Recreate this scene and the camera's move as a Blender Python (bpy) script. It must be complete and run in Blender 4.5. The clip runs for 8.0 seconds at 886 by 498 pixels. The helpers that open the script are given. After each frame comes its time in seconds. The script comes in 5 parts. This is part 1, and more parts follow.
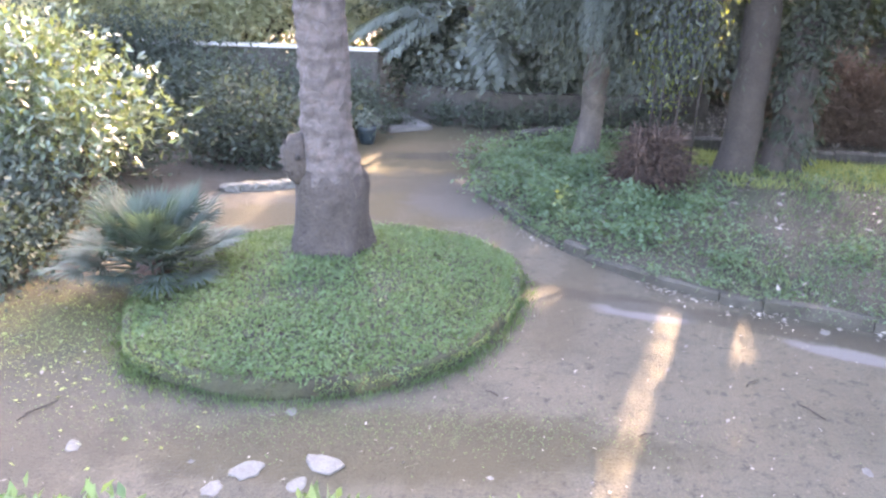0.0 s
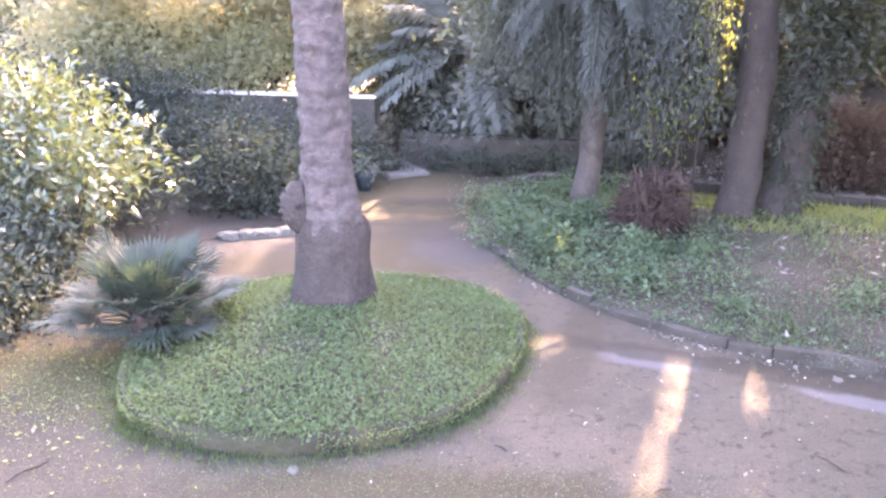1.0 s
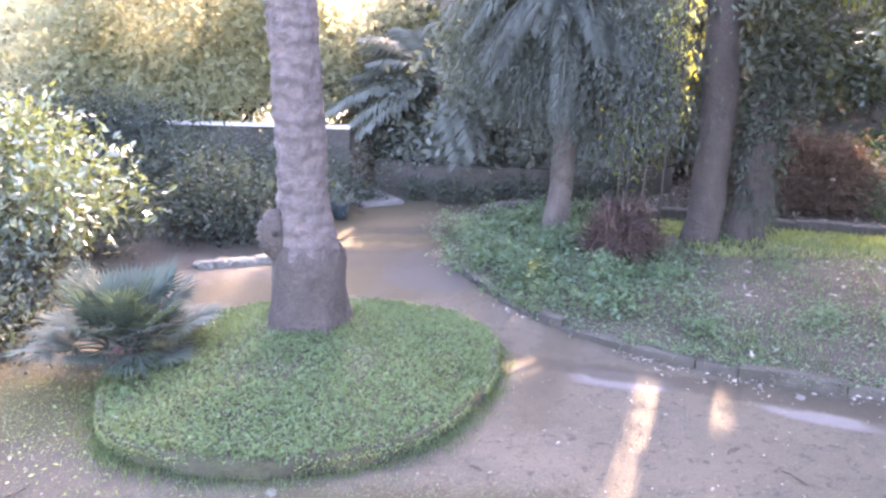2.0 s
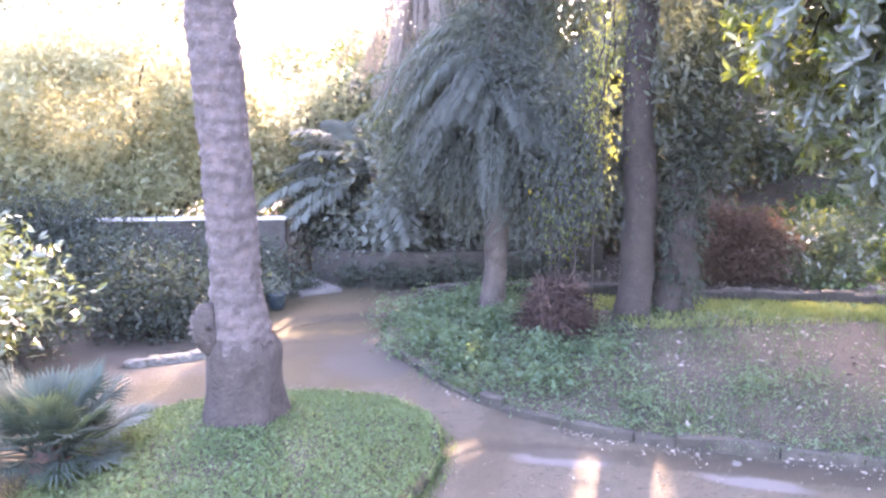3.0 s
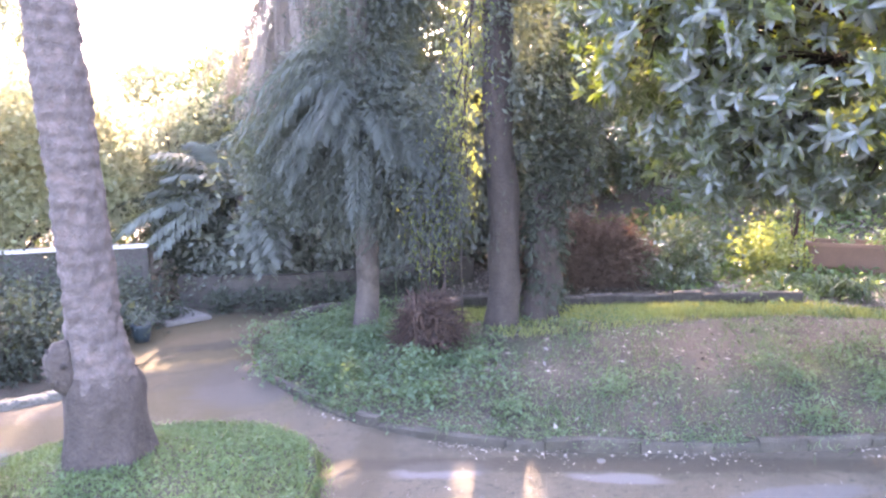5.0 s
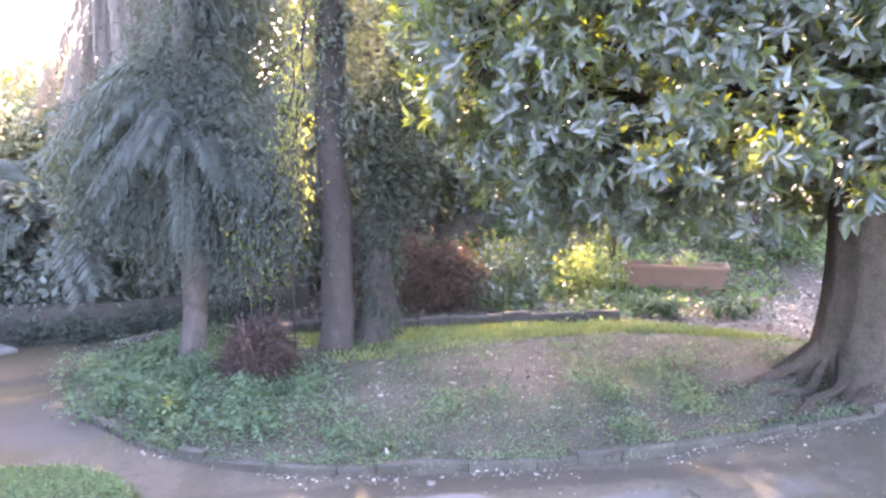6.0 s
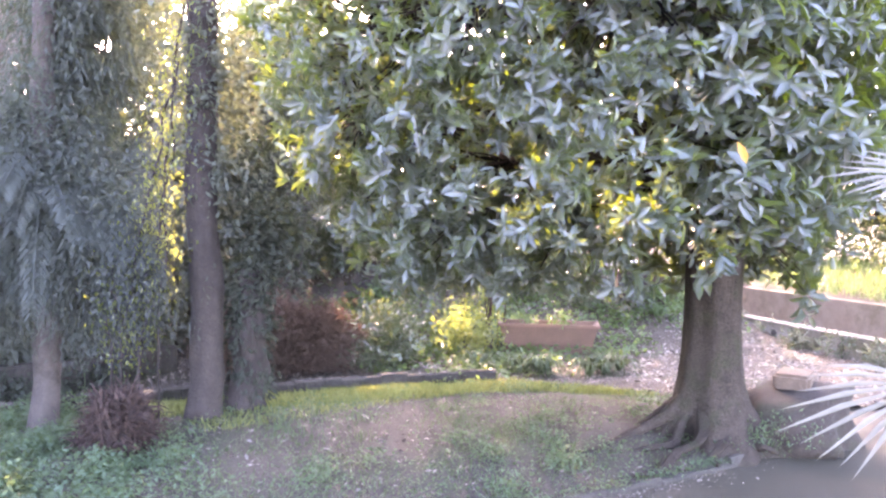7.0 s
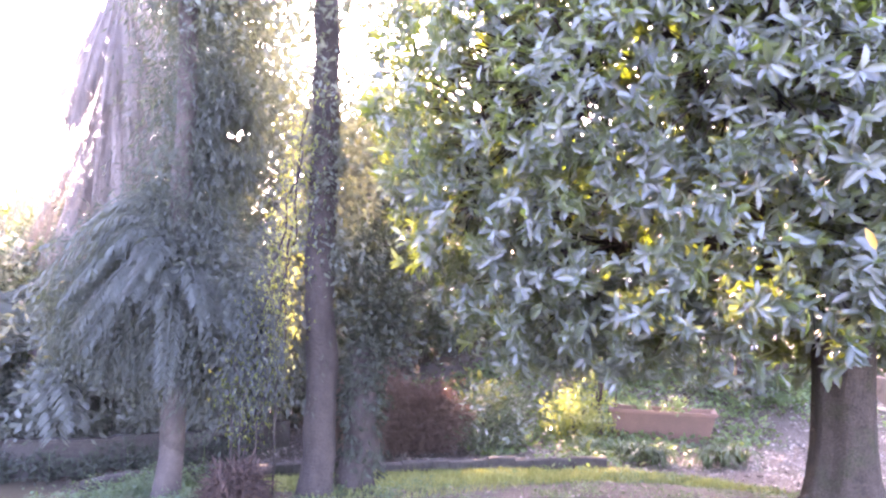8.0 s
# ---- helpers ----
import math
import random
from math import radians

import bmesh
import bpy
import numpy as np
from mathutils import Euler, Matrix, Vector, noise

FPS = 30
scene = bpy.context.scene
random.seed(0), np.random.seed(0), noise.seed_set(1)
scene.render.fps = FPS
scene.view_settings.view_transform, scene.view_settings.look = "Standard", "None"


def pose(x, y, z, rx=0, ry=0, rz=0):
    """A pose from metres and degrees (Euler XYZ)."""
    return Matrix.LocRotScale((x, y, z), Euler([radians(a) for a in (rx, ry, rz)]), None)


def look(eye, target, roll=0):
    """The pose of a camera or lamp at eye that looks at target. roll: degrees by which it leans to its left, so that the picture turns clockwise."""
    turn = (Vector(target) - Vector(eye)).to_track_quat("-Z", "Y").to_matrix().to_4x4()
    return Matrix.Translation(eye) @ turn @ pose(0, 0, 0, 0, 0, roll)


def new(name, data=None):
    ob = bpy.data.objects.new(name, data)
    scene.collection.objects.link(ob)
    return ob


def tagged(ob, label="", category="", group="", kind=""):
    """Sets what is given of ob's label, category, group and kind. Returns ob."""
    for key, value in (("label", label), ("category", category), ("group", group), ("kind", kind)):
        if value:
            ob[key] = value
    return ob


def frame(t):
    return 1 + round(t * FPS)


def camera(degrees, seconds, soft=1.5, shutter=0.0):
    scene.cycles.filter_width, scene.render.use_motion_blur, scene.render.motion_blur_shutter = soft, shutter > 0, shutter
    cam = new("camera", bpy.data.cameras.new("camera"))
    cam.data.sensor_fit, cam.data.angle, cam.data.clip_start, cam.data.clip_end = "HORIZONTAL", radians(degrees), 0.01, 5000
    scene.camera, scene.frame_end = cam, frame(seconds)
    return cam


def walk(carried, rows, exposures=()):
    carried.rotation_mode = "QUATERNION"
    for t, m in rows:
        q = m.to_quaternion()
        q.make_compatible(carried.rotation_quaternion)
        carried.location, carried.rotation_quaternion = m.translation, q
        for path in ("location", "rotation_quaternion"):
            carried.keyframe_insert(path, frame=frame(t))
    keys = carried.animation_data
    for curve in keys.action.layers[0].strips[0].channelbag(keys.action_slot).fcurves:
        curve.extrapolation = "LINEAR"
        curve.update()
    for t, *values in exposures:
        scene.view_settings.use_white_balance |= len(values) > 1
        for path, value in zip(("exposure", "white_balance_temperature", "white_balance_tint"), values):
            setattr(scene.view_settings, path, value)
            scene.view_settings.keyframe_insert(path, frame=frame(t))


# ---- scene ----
cam = camera(60.0, 8.0, soft=2.5)
# seconds, eye, then yaw to the left, pitch up and roll in degrees
ROWS = [
    (0.0, -0.034, 0.132, 2.047, 0.59, -21.46, 2.01),
    (0.5, -0.075, 0.180, 2.041, 0.26, -19.83, 1.91),
    (1.0, -0.091, 0.216, 2.042, 0.20, -18.17, 1.63),
    (2.3, -0.084, 0.069, 2.062, -2.74, -13.68, 1.59),
    (2.5, -0.078, 0.058, 2.068, -3.53, -11.66, 1.35),
    (3.0, -0.043, 0.043, 2.068, -6.03, -9.57, 0.03),
    (3.5, -0.026, 0.013, 2.085, -9.42, -8.72, -0.76),
    (4.0, -0.009, -0.011, 2.095, -11.78, -8.52, -1.18),
    (5.3, 0.020, -0.043, 2.107, -17.78, -8.25, -0.85),
    (5.5, 0.034, -0.052, 2.115, -20.12, -7.97, -0.56),
    (6.0, 0.077, -0.068, 2.131, -27.21, -7.00, 0.10),
    (6.5, 0.126, -0.071, 2.132, -33.73, -5.64, 0.55),
    (7.0, 0.135, -0.084, 2.143, -35.99, -2.49, 0.73),
    (7.5, 0.135, -0.096, 2.166, -33.56, 1.69, 0.82),
    (8.0, 0.064, -0.126, 2.181, -27.97, 3.18, 1.40),
]
walk(cam, [(t, pose(x, y, z, 90 + pitch, 0, yaw) @ pose(0, 0, 0, 0, 0, roll)) for t, x, y, z, yaw, pitch, roll in ROWS],
     [(0.0, 4.88, 7150, 28), (0.6, 5.12, 7250, 42), (1.2, 5.04, 7250, 44), (2.5, 5.0, 6700, 36), (3.2, 5.12, 6800, 43), (4.0, 5.0, 6900, 40), (6.0, 5.1, 6850, 37), (7.0, 5.2, 7050, 43), (7.5, 5.42, 6900, 43), (8.0, 5.28, 6650, 53)])

# ---- light ----
SUN_AZ, SUN_EL = radians(20.5), radians(27.0)   # azimuth to the right of +y
sky_world = bpy.data.worlds.new("sky")
scene.world = sky_world
sky_world.use_nodes = True
wn = sky_world.node_tree.nodes
sky = wn.new("ShaderNodeTexSky")
sky.sky_type = "NISHITA"
sky.sun_disc = False
sky.sun_elevation, sky.sun_rotation = SUN_EL, SUN_AZ
sky.air_density, sky.dust_density = 1.0, 3.0
wn["Background"].inputs["Strength"].default_value = 0.15
sky_world.node_tree.links.new(sky.outputs["Color"], wn["Background"].inputs["Color"])
SUN_WAY = Vector((math.sin(SUN_AZ) * math.cos(SUN_EL), math.cos(SUN_AZ) * math.cos(SUN_EL), math.sin(SUN_EL)))
sun = new("sun", bpy.data.lights.new("sun", "SUN"))
sun.data.energy, sun.data.angle, sun.data.color = 1.4, radians(0.6), (1.0, 0.80, 0.52)
sun.matrix_world = look(SUN_WAY * 60, (0, 0, 0))


# ---- materials ----
def surface(name, a, b, rough=0.8, scale=6.0, bump=0.3, fine=60.0, c=None, vary=0.15, through_light=None, share=0.4, spec=0.5, metal=0.0, d=None):
    """A two-scale noisy surface between the colours a and b, with c as stains; through_light makes it a leaf."""
    m = bpy.data.materials.new(name)
    m.use_nodes = True
    n, l = m.node_tree.nodes, m.node_tree.links
    p = n["Principled BSDF"]
    co = n.new("ShaderNodeNewGeometry")
    def tex(s, detail=5.0, rgh=0.6):
        t = n.new("ShaderNodeTexNoise")
        t.inputs["Scale"].default_value, t.inputs["Detail"].default_value, t.inputs["Roughness"].default_value = s, detail, rgh
        l.new(co.outputs["Position"], t.inputs["Vector"])
        return t
    def ramp(src, lo, hi):
        r = n.new("ShaderNodeMapRange")
        r.inputs["From Min"].default_value, r.inputs["From Max"].default_value = lo, hi
        l.new(src, r.inputs["Value"])
        return r.outputs["Result"]
    def mix(fac, x, y):
        k = n.new("ShaderNodeMix")
        k.data_type = "RGBA"
        l.new(fac, k.inputs["Factor"])
        for sock, v in ((k.inputs["A"], x), (k.inputs["B"], y)):
            if isinstance(v, tuple):
                sock.default_value = (*v, 1)
            else:
                l.new(v, sock)
        return k.outputs["Result"]
    big, small = tex(scale), tex(fine, 3.0)
    col = mix(ramp(big.outputs["Fac"], 0.35, 0.65), a, b)
    if c:
        col = mix(ramp(tex(scale * 0.45, 6.0, 0.7).outputs["Fac"], 0.52, 0.66), col, c)
    if d:
        col = mix(ramp(tex(scale * 0.2, 8.0, 0.75).outputs["Fac"], 0.46, 0.60), col, d)
        col = mix(ramp(tex(scale * 9, 4.0, 0.8).outputs["Fac"], 0.54, 0.66), col, tuple(k * 0.6 for k in a))
        col = mix(ramp(tex(scale * 14, 3.0, 0.8).outputs["Fac"], 0.62, 0.72), col, tuple(k * 1.6 for k in b))
    hsv = n.new("ShaderNodeHueSaturation")
    l.new(col, hsv.inputs["Color"])
    per = n.new("ShaderNodeMath")
    per.operation = "ADD"
    l.new(co.outputs["Random Per Island"], per.inputs[0])
    l.new(small.outputs["Fac"], per.inputs[1])
    val = n.new("ShaderNodeMapRange")
    val.inputs["From Min"].default_value, val.inputs["From Max"].default_value = 0.3, 1.7
    val.inputs["To Min"].default_value, val.inputs["To Max"].default_value = 1 - vary * 1.6, 1 + vary * 1.6
    l.new(per.outputs[0], val.inputs["Value"])
    l.new(val.outputs["Result"], hsv.inputs["Value"])
    l.new(hsv.outputs["Color"], p.inputs["Base Color"])
    p.inputs["Roughness"].default_value = rough
    p.inputs["Specular IOR Level"].default_value = spec
    p.inputs["Metallic"].default_value = metal
    if bump:
        bp = n.new("ShaderNodeBump")
        bp.inputs["Strength"].default_value, bp.inputs["Distance"].default_value = bump, 0.02
        l.new(small.outputs["Fac"], bp.inputs["Height"])
        l.new(bp.outputs["Normal"], p.inputs["Normal"])
    if through_light:
        tr = n.new("ShaderNodeBsdfTranslucent")
        tr.inputs["Color"].default_value = (*through_light, 1)
        mx = n.new("ShaderNodeMixShader")
        mx.inputs["Fac"].default_value = share
        l.new(p.outputs[0], mx.inputs[1])
        l.new(tr.outputs[0], mx.inputs[2])
        l.new(mx.outputs[0], n["Material Output"].inputs["Surface"])
    return m


ASPHALT = surface("worn_asphalt", (0.029, 0.0255, 0.0185), (0.046, 0.0385, 0.0275), 0.85, 1.6, 0.8, 70, c=(0.024, 0.021, 0.013), vary=0.8, d=(0.043, 0.035, 0.024), spec=0.3)
SOIL = surface("leafy_soil", (0.039, 0.030, 0.020), (0.058, 0.046, 0.032), 0.95, 2.5, 1.0, 40, c=(0.038, 0.043, 0.020), vary=0.5)
MOSS = surface("mossy_concrete", (0.024, 0.020, 0.013), (0.032, 0.034, 0.014), 0.95, 3.5, 1.0, 45, c=(0.100, 0.072, 0.022), vary=0.5)
KERB = surface("old_kerb_stone", (0.026, 0.023, 0.017), (0.050, 0.044, 0.035), 0.9, 4, 0.7, 60, c=(0.027, 0.026, 0.016), vary=0.35)
WALL = surface("damp_wall_or_hollow", (0.036, 0.033, 0.029), (0.052, 0.048, 0.042), 0.95, 2.5, 0.9, 30, c=(0.018, 0.022, 0.012), vary=0.5, spec=0.2)
COPING = surface("pale_coping", (0.42, 0.40, 0.37), (0.32, 0.30, 0.27), 0.75, 4, 0.4, 60, c=(0.2, 0.19, 0.16), vary=0.3)
PALE_WALL = surface("weathered_plaster", (0.150, 0.136, 0.114), (0.195, 0.176, 0.150), 0.9, 2.5, 0.4, 50, c=(0.075, 0.078, 0.048), vary=0.35)
BRICKISH = surface("ochre_masonry", (0.110, 0.084, 0.062), (0.140, 0.110, 0.082), 0.9, 4, 0.6, 50, c=(0.080, 0.066, 0.042), vary=0.35)
TERRACOTTA = surface("terracotta", (0.165, 0.098, 0.070), (0.130, 0.080, 0.060), 0.85, 5, 0.3, 80, c=(0.130, 0.086, 0.060), vary=0.3)
PALM_BARK = surface("palm_bark", (0.074, 0.061, 0.057), (0.038, 0.031, 0.028), 0.95, 15, 1.0, 55, c=(0.075, 0.058, 0.052), vary=0.4)
PALM_FOOT = surface("palm_root_mass", (0.028, 0.022, 0.018), (0.046, 0.036, 0.030), 0.95, 12, 1.0, 45, c=(0.028, 0.022, 0.018), vary=0.6)
BARK = surface("smooth_grey_bark", (0.048, 0.039, 0.033), (0.072, 0.059, 0.049), 0.9, 5, 1.0, 38, c=(0.025, 0.021, 0.014), vary=0.5)
MAGNOLIA_BARK = surface("brown_magnolia_bark", (0.025, 0.0195, 0.015), (0.042, 0.033, 0.025), 0.95, 9, 1.0, 46, c=(0.028, 0.027, 0.016), vary=0.8, spec=0.2)
DARK_BARK = surface("dark_bark", (0.024, 0.019, 0.016), (0.040, 0.032, 0.027), 0.95, 8, 1.0, 40, vary=0.5)
FIBRE = surface("red_brown_palm_fibre", (0.042, 0.026, 0.020), (0.068, 0.042, 0.032), 0.95, 14, 0.9, 60, vary=0.6)
DEAD = surface("dead_frond", (0.192, 0.160, 0.136), (0.136, 0.112, 0.096), 0.9, 5, 0.3, 50, through_light=(0.3, 0.24, 0.18), share=0.12)
RUST = surface("dry_rusty_foliage", (0.080, 0.060, 0.050), (0.104, 0.076, 0.060), 0.9, 5, 0.3, 50, vary=0.3, through_light=(0.22, 0.13, 0.08), share=0.2)
MAGNOLIA = surface("magnolia_leaf", (0.047, 0.058, 0.056), (0.064, 0.077, 0.073), 0.38, 3, 0.05, 30, vary=0.5, through_light=(0.46, 0.62, 0.02), share=0.15, spec=0.55)
YELLOW_LEAF = surface("withered_yellow_leaf", (0.42, 0.25, 0.05), (0.36, 0.20, 0.04), 0.5, 9, 0.1, 50, through_light=(0.6, 0.35, 0.05), share=0.3)
PALM_LEAF = surface("palm_leaflet", (0.070, 0.082, 0.074), (0.086, 0.098, 0.086), 0.8, 3, 0.05, 30, vary=0.2, through_light=(0.3, 0.33, 0.09), share=0.2, spec=0.15)
FAN_LEAF = surface("grey_green_fan_leaf", (0.026, 0.039, 0.032), (0.038, 0.053, 0.042), 0.55, 3, 0.05, 30, vary=0.35, through_light=(0.16, 0.22, 0.08), share=0.15, spec=0.25)
LAUREL = surface("laurel_leaf", (0.054, 0.074, 0.052), (0.070, 0.092, 0.062), 0.28, 3, 0.05, 30, vary=0.45, through_light=(0.32, 0.40, 0.07), share=0.10, spec=0.5)
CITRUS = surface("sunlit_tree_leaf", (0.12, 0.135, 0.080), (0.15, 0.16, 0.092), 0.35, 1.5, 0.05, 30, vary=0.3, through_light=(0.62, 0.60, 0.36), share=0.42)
IVY = surface("dark_shrub_leaf", (0.074, 0.088, 0.076), (0.096, 0.110, 0.092), 0.8, 2, 0.05, 30, vary=0.2, through_light=(0.22, 0.25, 0.1), share=0.17, spec=0.15)
SHADE_LEAF = surface("dull_shade_leaf", (0.084, 0.098, 0.090), (0.102, 0.116, 0.102), 0.8, 2, 0.05, 30, vary=0.2, through_light=(0.22, 0.25, 0.09), share=0.18, spec=0.15)
CROWN_LEAF = surface("dark_palm_crown_leaf", (0.046, 0.055, 0.050), (0.060, 0.070, 0.062), 0.8, 2, 0.05, 30, vary=0.2, through_light=(0.2, 0.24, 0.09), share=0.15, spec=0.15)
# leaf colour set dark to carry the deep shade under the shrubs
DEEP_LEAF = surface("shade_darkened_leaf", (0.036, 0.045, 0.037), (0.048, 0.057, 0.045), 0.8, 2, 0.05, 30, vary=0.2, through_light=(0.12, 0.16, 0.05), share=0.1, spec=0.15)
VINE = surface("climber_leaf", (0.050, 0.066, 0.032), (0.070, 0.086, 0.040), 0.25, 2, 0.05, 30, vary=0.35, through_light=(0.46, 0.54, 0.11), share=0.4, spec=0.7)
CLOVER = surface("clover_leaf", (0.052, 0.090, 0.044), (0.072, 0.110, 0.054), 0.6, 1.6, 0.05, 30, c=(0.088, 0.098, 0.042), vary=0.45, through_light=(0.22, 0.32, 0.08), share=0.3, spec=0.25)
WEED = surface("green_weed_leaf", (0.046, 0.080, 0.052), (0.062, 0.094, 0.058), 0.6, 2.0, 0.05, 30, vary=0.4, through_light=(0.22, 0.32, 0.1), share=0.3, spec=0.25)
GRASS = surface("yellow_green_grass", (0.11, 0.15, 0.05), (0.14, 0.165, 0.055), 0.6, 2, 0.05, 30, vary=0.35, through_light=(0.32, 0.34, 0.08), share=0.28)
LITTER = surface("dead_leaf", (0.110, 0.090, 0.072), (0.210, 0.182, 0.152), 0.6, 8, 0.1, 50, vary=0.5)
STONE = surface("pale_stone", (0.080, 0.075, 0.068), (0.110, 0.103, 0.092), 0.85, 14, 0.5, 70, c=(0.085, 0.078, 0.07), vary=0.4)
STRAP = surface("strap_leaf", (0.032, 0.050, 0.030), (0.044, 0.066, 0.036), 0.7, 3, 0.05, 30, vary=0.3, through_light=(0.2, 0.28, 0.06), share=0.15, spec=0.2)
WOOD = surface("sawn_wood", (0.080, 0.056, 0.039), (0.110, 0.078, 0.054), 0.9, 9, 0.7, 60, vary=0.4)
OLD_WOOD = surface("weathered_stump_wood", (0.024, 0.018, 0.013), (0.040, 0.030, 0.021), 0.95, 6, 1.0, 40, c=(0.028, 0.029, 0.015), vary=0.5)
EDGING = surface("weathered_edging_stone", (0.15, 0.14, 0.118), (0.095, 0.088, 0.074), 0.9, 7, 0.8, 60, c=(0.075, 0.075, 0.048), vary=0.4)
# copy of the fan leaf with the sun on its blades put into the colour
SUNLIT_FAN = surface("sun_paled_fan_leaf", (0.080, 0.080, 0.064), (0.106, 0.102, 0.080), 0.5, 3, 0.05, 30, vary=0.35, through_light=(0.32, 0.3, 0.2), share=0.25)
BLUE = surface("blue_glaze", (0.012, 0.022, 0.027), (0.018, 0.030, 0.035), 0.5, 4, 0.05, 40)


def ring_scars(m, scale, colour, amount):
    """Dark uneven leaf scars running round a palm trunk."""
    n, l = m.node_tree.nodes, m.node_tree.links
    sock = n["Principled BSDF"].inputs["Base Color"]
    before = sock.links[0].from_socket
    geo = n.new("ShaderNodeNewGeometry")
    wv = n.new("ShaderNodeTexWave")
    wv.bands_direction = "Z"
    wv.inputs["Scale"].default_value, wv.inputs["Distortion"].default_value = scale, 6.5
    wv.inputs["Detail"].default_value, wv.inputs["Detail Scale"].default_value, wv.inputs["Detail Roughness"].default_value = 3.0, 1.3, 0.6
    l.new(geo.outputs["Position"], wv.inputs["Vector"])
    mr = n.new("ShaderNodeMapRange")
    mr.inputs["From Min"].default_value, mr.inputs["From Max"].default_value, mr.inputs["To Max"].default_value = 0.55, 0.05, amount
    l.new(wv.outputs["Fac"], mr.inputs["Value"])
    mx = n.new("ShaderNodeMix")
    mx.data_type = "RGBA"
    l.new(mr.outputs["Result"], mx.inputs["Factor"])
    l.new(before, mx.inputs["A"])
    mx.inputs["B"].default_value = (*colour, 1)
    l.new(mx.outputs["Result"], sock)


ring_scars(PALM_BARK, 2.9, (0.044, 0.034, 0.030), 0.5)


def stain_or_light(m, centre, rx, ry, turn, colour, amount=1.0, ragged=0.6, grain=5.0):
    """Lays a ragged patch of dirt, wear or painted light of its own colour into a material, at a place on the ground.
    """
    n, l = m.node_tree.nodes, m.node_tree.links
    sock = n["Principled BSDF"].inputs["Base Color"]
    before = sock.links[0].from_socket
    geo = n.new("ShaderNodeNewGeometry")
    mp = n.new("ShaderNodeMapping")
    mp.vector_type = "TEXTURE"
    mp.inputs["Location"].default_value = (*centre, 0)
    mp.inputs["Rotation"].default_value = (0, 0, turn)
    mp.inputs["Scale"].default_value = (rx, ry, 50)
    l.new(geo.outputs["Position"], mp.inputs["Vector"])
    ln = n.new("ShaderNodeVectorMath")
    ln.operation = "LENGTH"
    l.new(mp.outputs[0], ln.inputs[0])
    tx = n.new("ShaderNodeTexNoise")
    tx.inputs["Scale"].default_value, tx.inputs["Detail"].default_value, tx.inputs["Roughness"].default_value = grain, 6.0, 0.7
    l.new(geo.outputs["Position"], tx.inputs["Vector"])
    ma = n.new("ShaderNodeMath")
    ma.operation = "MULTIPLY_ADD"
    ma.inputs[1].default_value = ragged * 3
    l.new(tx.outputs["Fac"], ma.inputs[0])
    l.new(ln.outputs["Value"], ma.inputs[2])
    mr = n.new("ShaderNodeMapRange")
    mr.inputs["From Min"].default_value, mr.inputs["From Max"].default_value = 1.15 + ragged * 1.5, 0.75 + ragged * 1.5
    mr.inputs["To Max"].default_value = amount
    l.new(ma.outputs[0], mr.inputs["Value"])
    mx = n.new("ShaderNodeMix")
    mx.data_type = "RGBA"
    l.new(mr.outputs["Result"], mx.inputs["Factor"])
    l.new(before, mx.inputs["A"])
    mx.inputs["B"].default_value = (*colour, 1)
    l.new(mx.outputs["Result"], sock)


# tan dirt on the path, paler patches on the drive, brown and mossy dirt round the island
stain_or_light(ASPHALT, (-0.4, 7.7), 1.1, 2.0, 0.0, (0.052, 0.042, 0.019), 0.85, 0.5, 3.0)
stain_or_light(ASPHALT, (0.0, 6.5), 0.45, 0.5, 0.3, (0.057, 0.052, 0.046), 0.8, 0.5, 6.0)
stain_or_light(ASPHALT, (1.17, 4.42), 0.34, 0.13, -0.25, (0.103, 0.095, 0.091), 0.9, 0.3, 7.0)
stain_or_light(ASPHALT, (2.18, 3.98), 0.30, 0.09, -0.45, (0.110, 0.102, 0.098), 0.9, 0.3, 7.0)
stain_or_light(ASPHALT, (3.1, 3.45), 0.45, 0.12, -0.15, (0.093, 0.085, 0.080), 0.8, 0.4, 7.0)
stain_or_light(ASPHALT, (4.6, 3.1), 0.6, 0.14, 0.05, (0.083, 0.077, 0.073), 0.7, 0.4, 7.0)
stain_or_light(ASPHALT, (-0.3, 2.95), 1.3, 0.28, 0.05, (0.040, 0.033, 0.016), 0.8, 0.5, 4.0)
stain_or_light(ASPHALT, (-2.2, 3.9), 0.9, 0.55, 0.3, (0.058, 0.047, 0.016), 0.8, 0.6, 4.0)
stain_or_light(ASPHALT, (0.75, 4.6), 0.16, 0.9, -0.3, (0.048, 0.039, 0.024), 0.7, 0.5, 6.0)
stain_or_light(ASPHALT, (2.4, 4.1), 2.6, 0.13, -0.32, (0.034, 0.028, 0.018), 0.75, 0.5, 5.0)
# brown tone of the drive, also darkened for the shade beside the magnolia
stain_or_light(ASPHALT, (6.6, 2.8), 2.4, 1.1, 0.0, (0.034, 0.031, 0.019), 0.95, 0.4, 3.0)
stain_or_light(ASPHALT, (-2.3, 3.0), 1.2, 0.7, 0.2, (0.036, 0.031, 0.021), 0.75, 0.7, 4.0)
stain_or_light(ASPHALT, (0.0, 8.4), 0.8, 0.35, 0.2, (0.066, 0.051, 0.028), 0.8, 0.7, 5.0)
# golden patch painted where the sun streaks the path
stain_or_light(ASPHALT, (-0.6, 7.35), 0.55, 0.16, 0.15, (0.088, 0.068, 0.030), 0.8, 0.8, 9.0)
stain_or_light(ASPHALT, (-0.1, 8.0), 0.7, 0.18, 0.1, (0.030, 0.026, 0.018), 0.8, 0.8, 7.0)
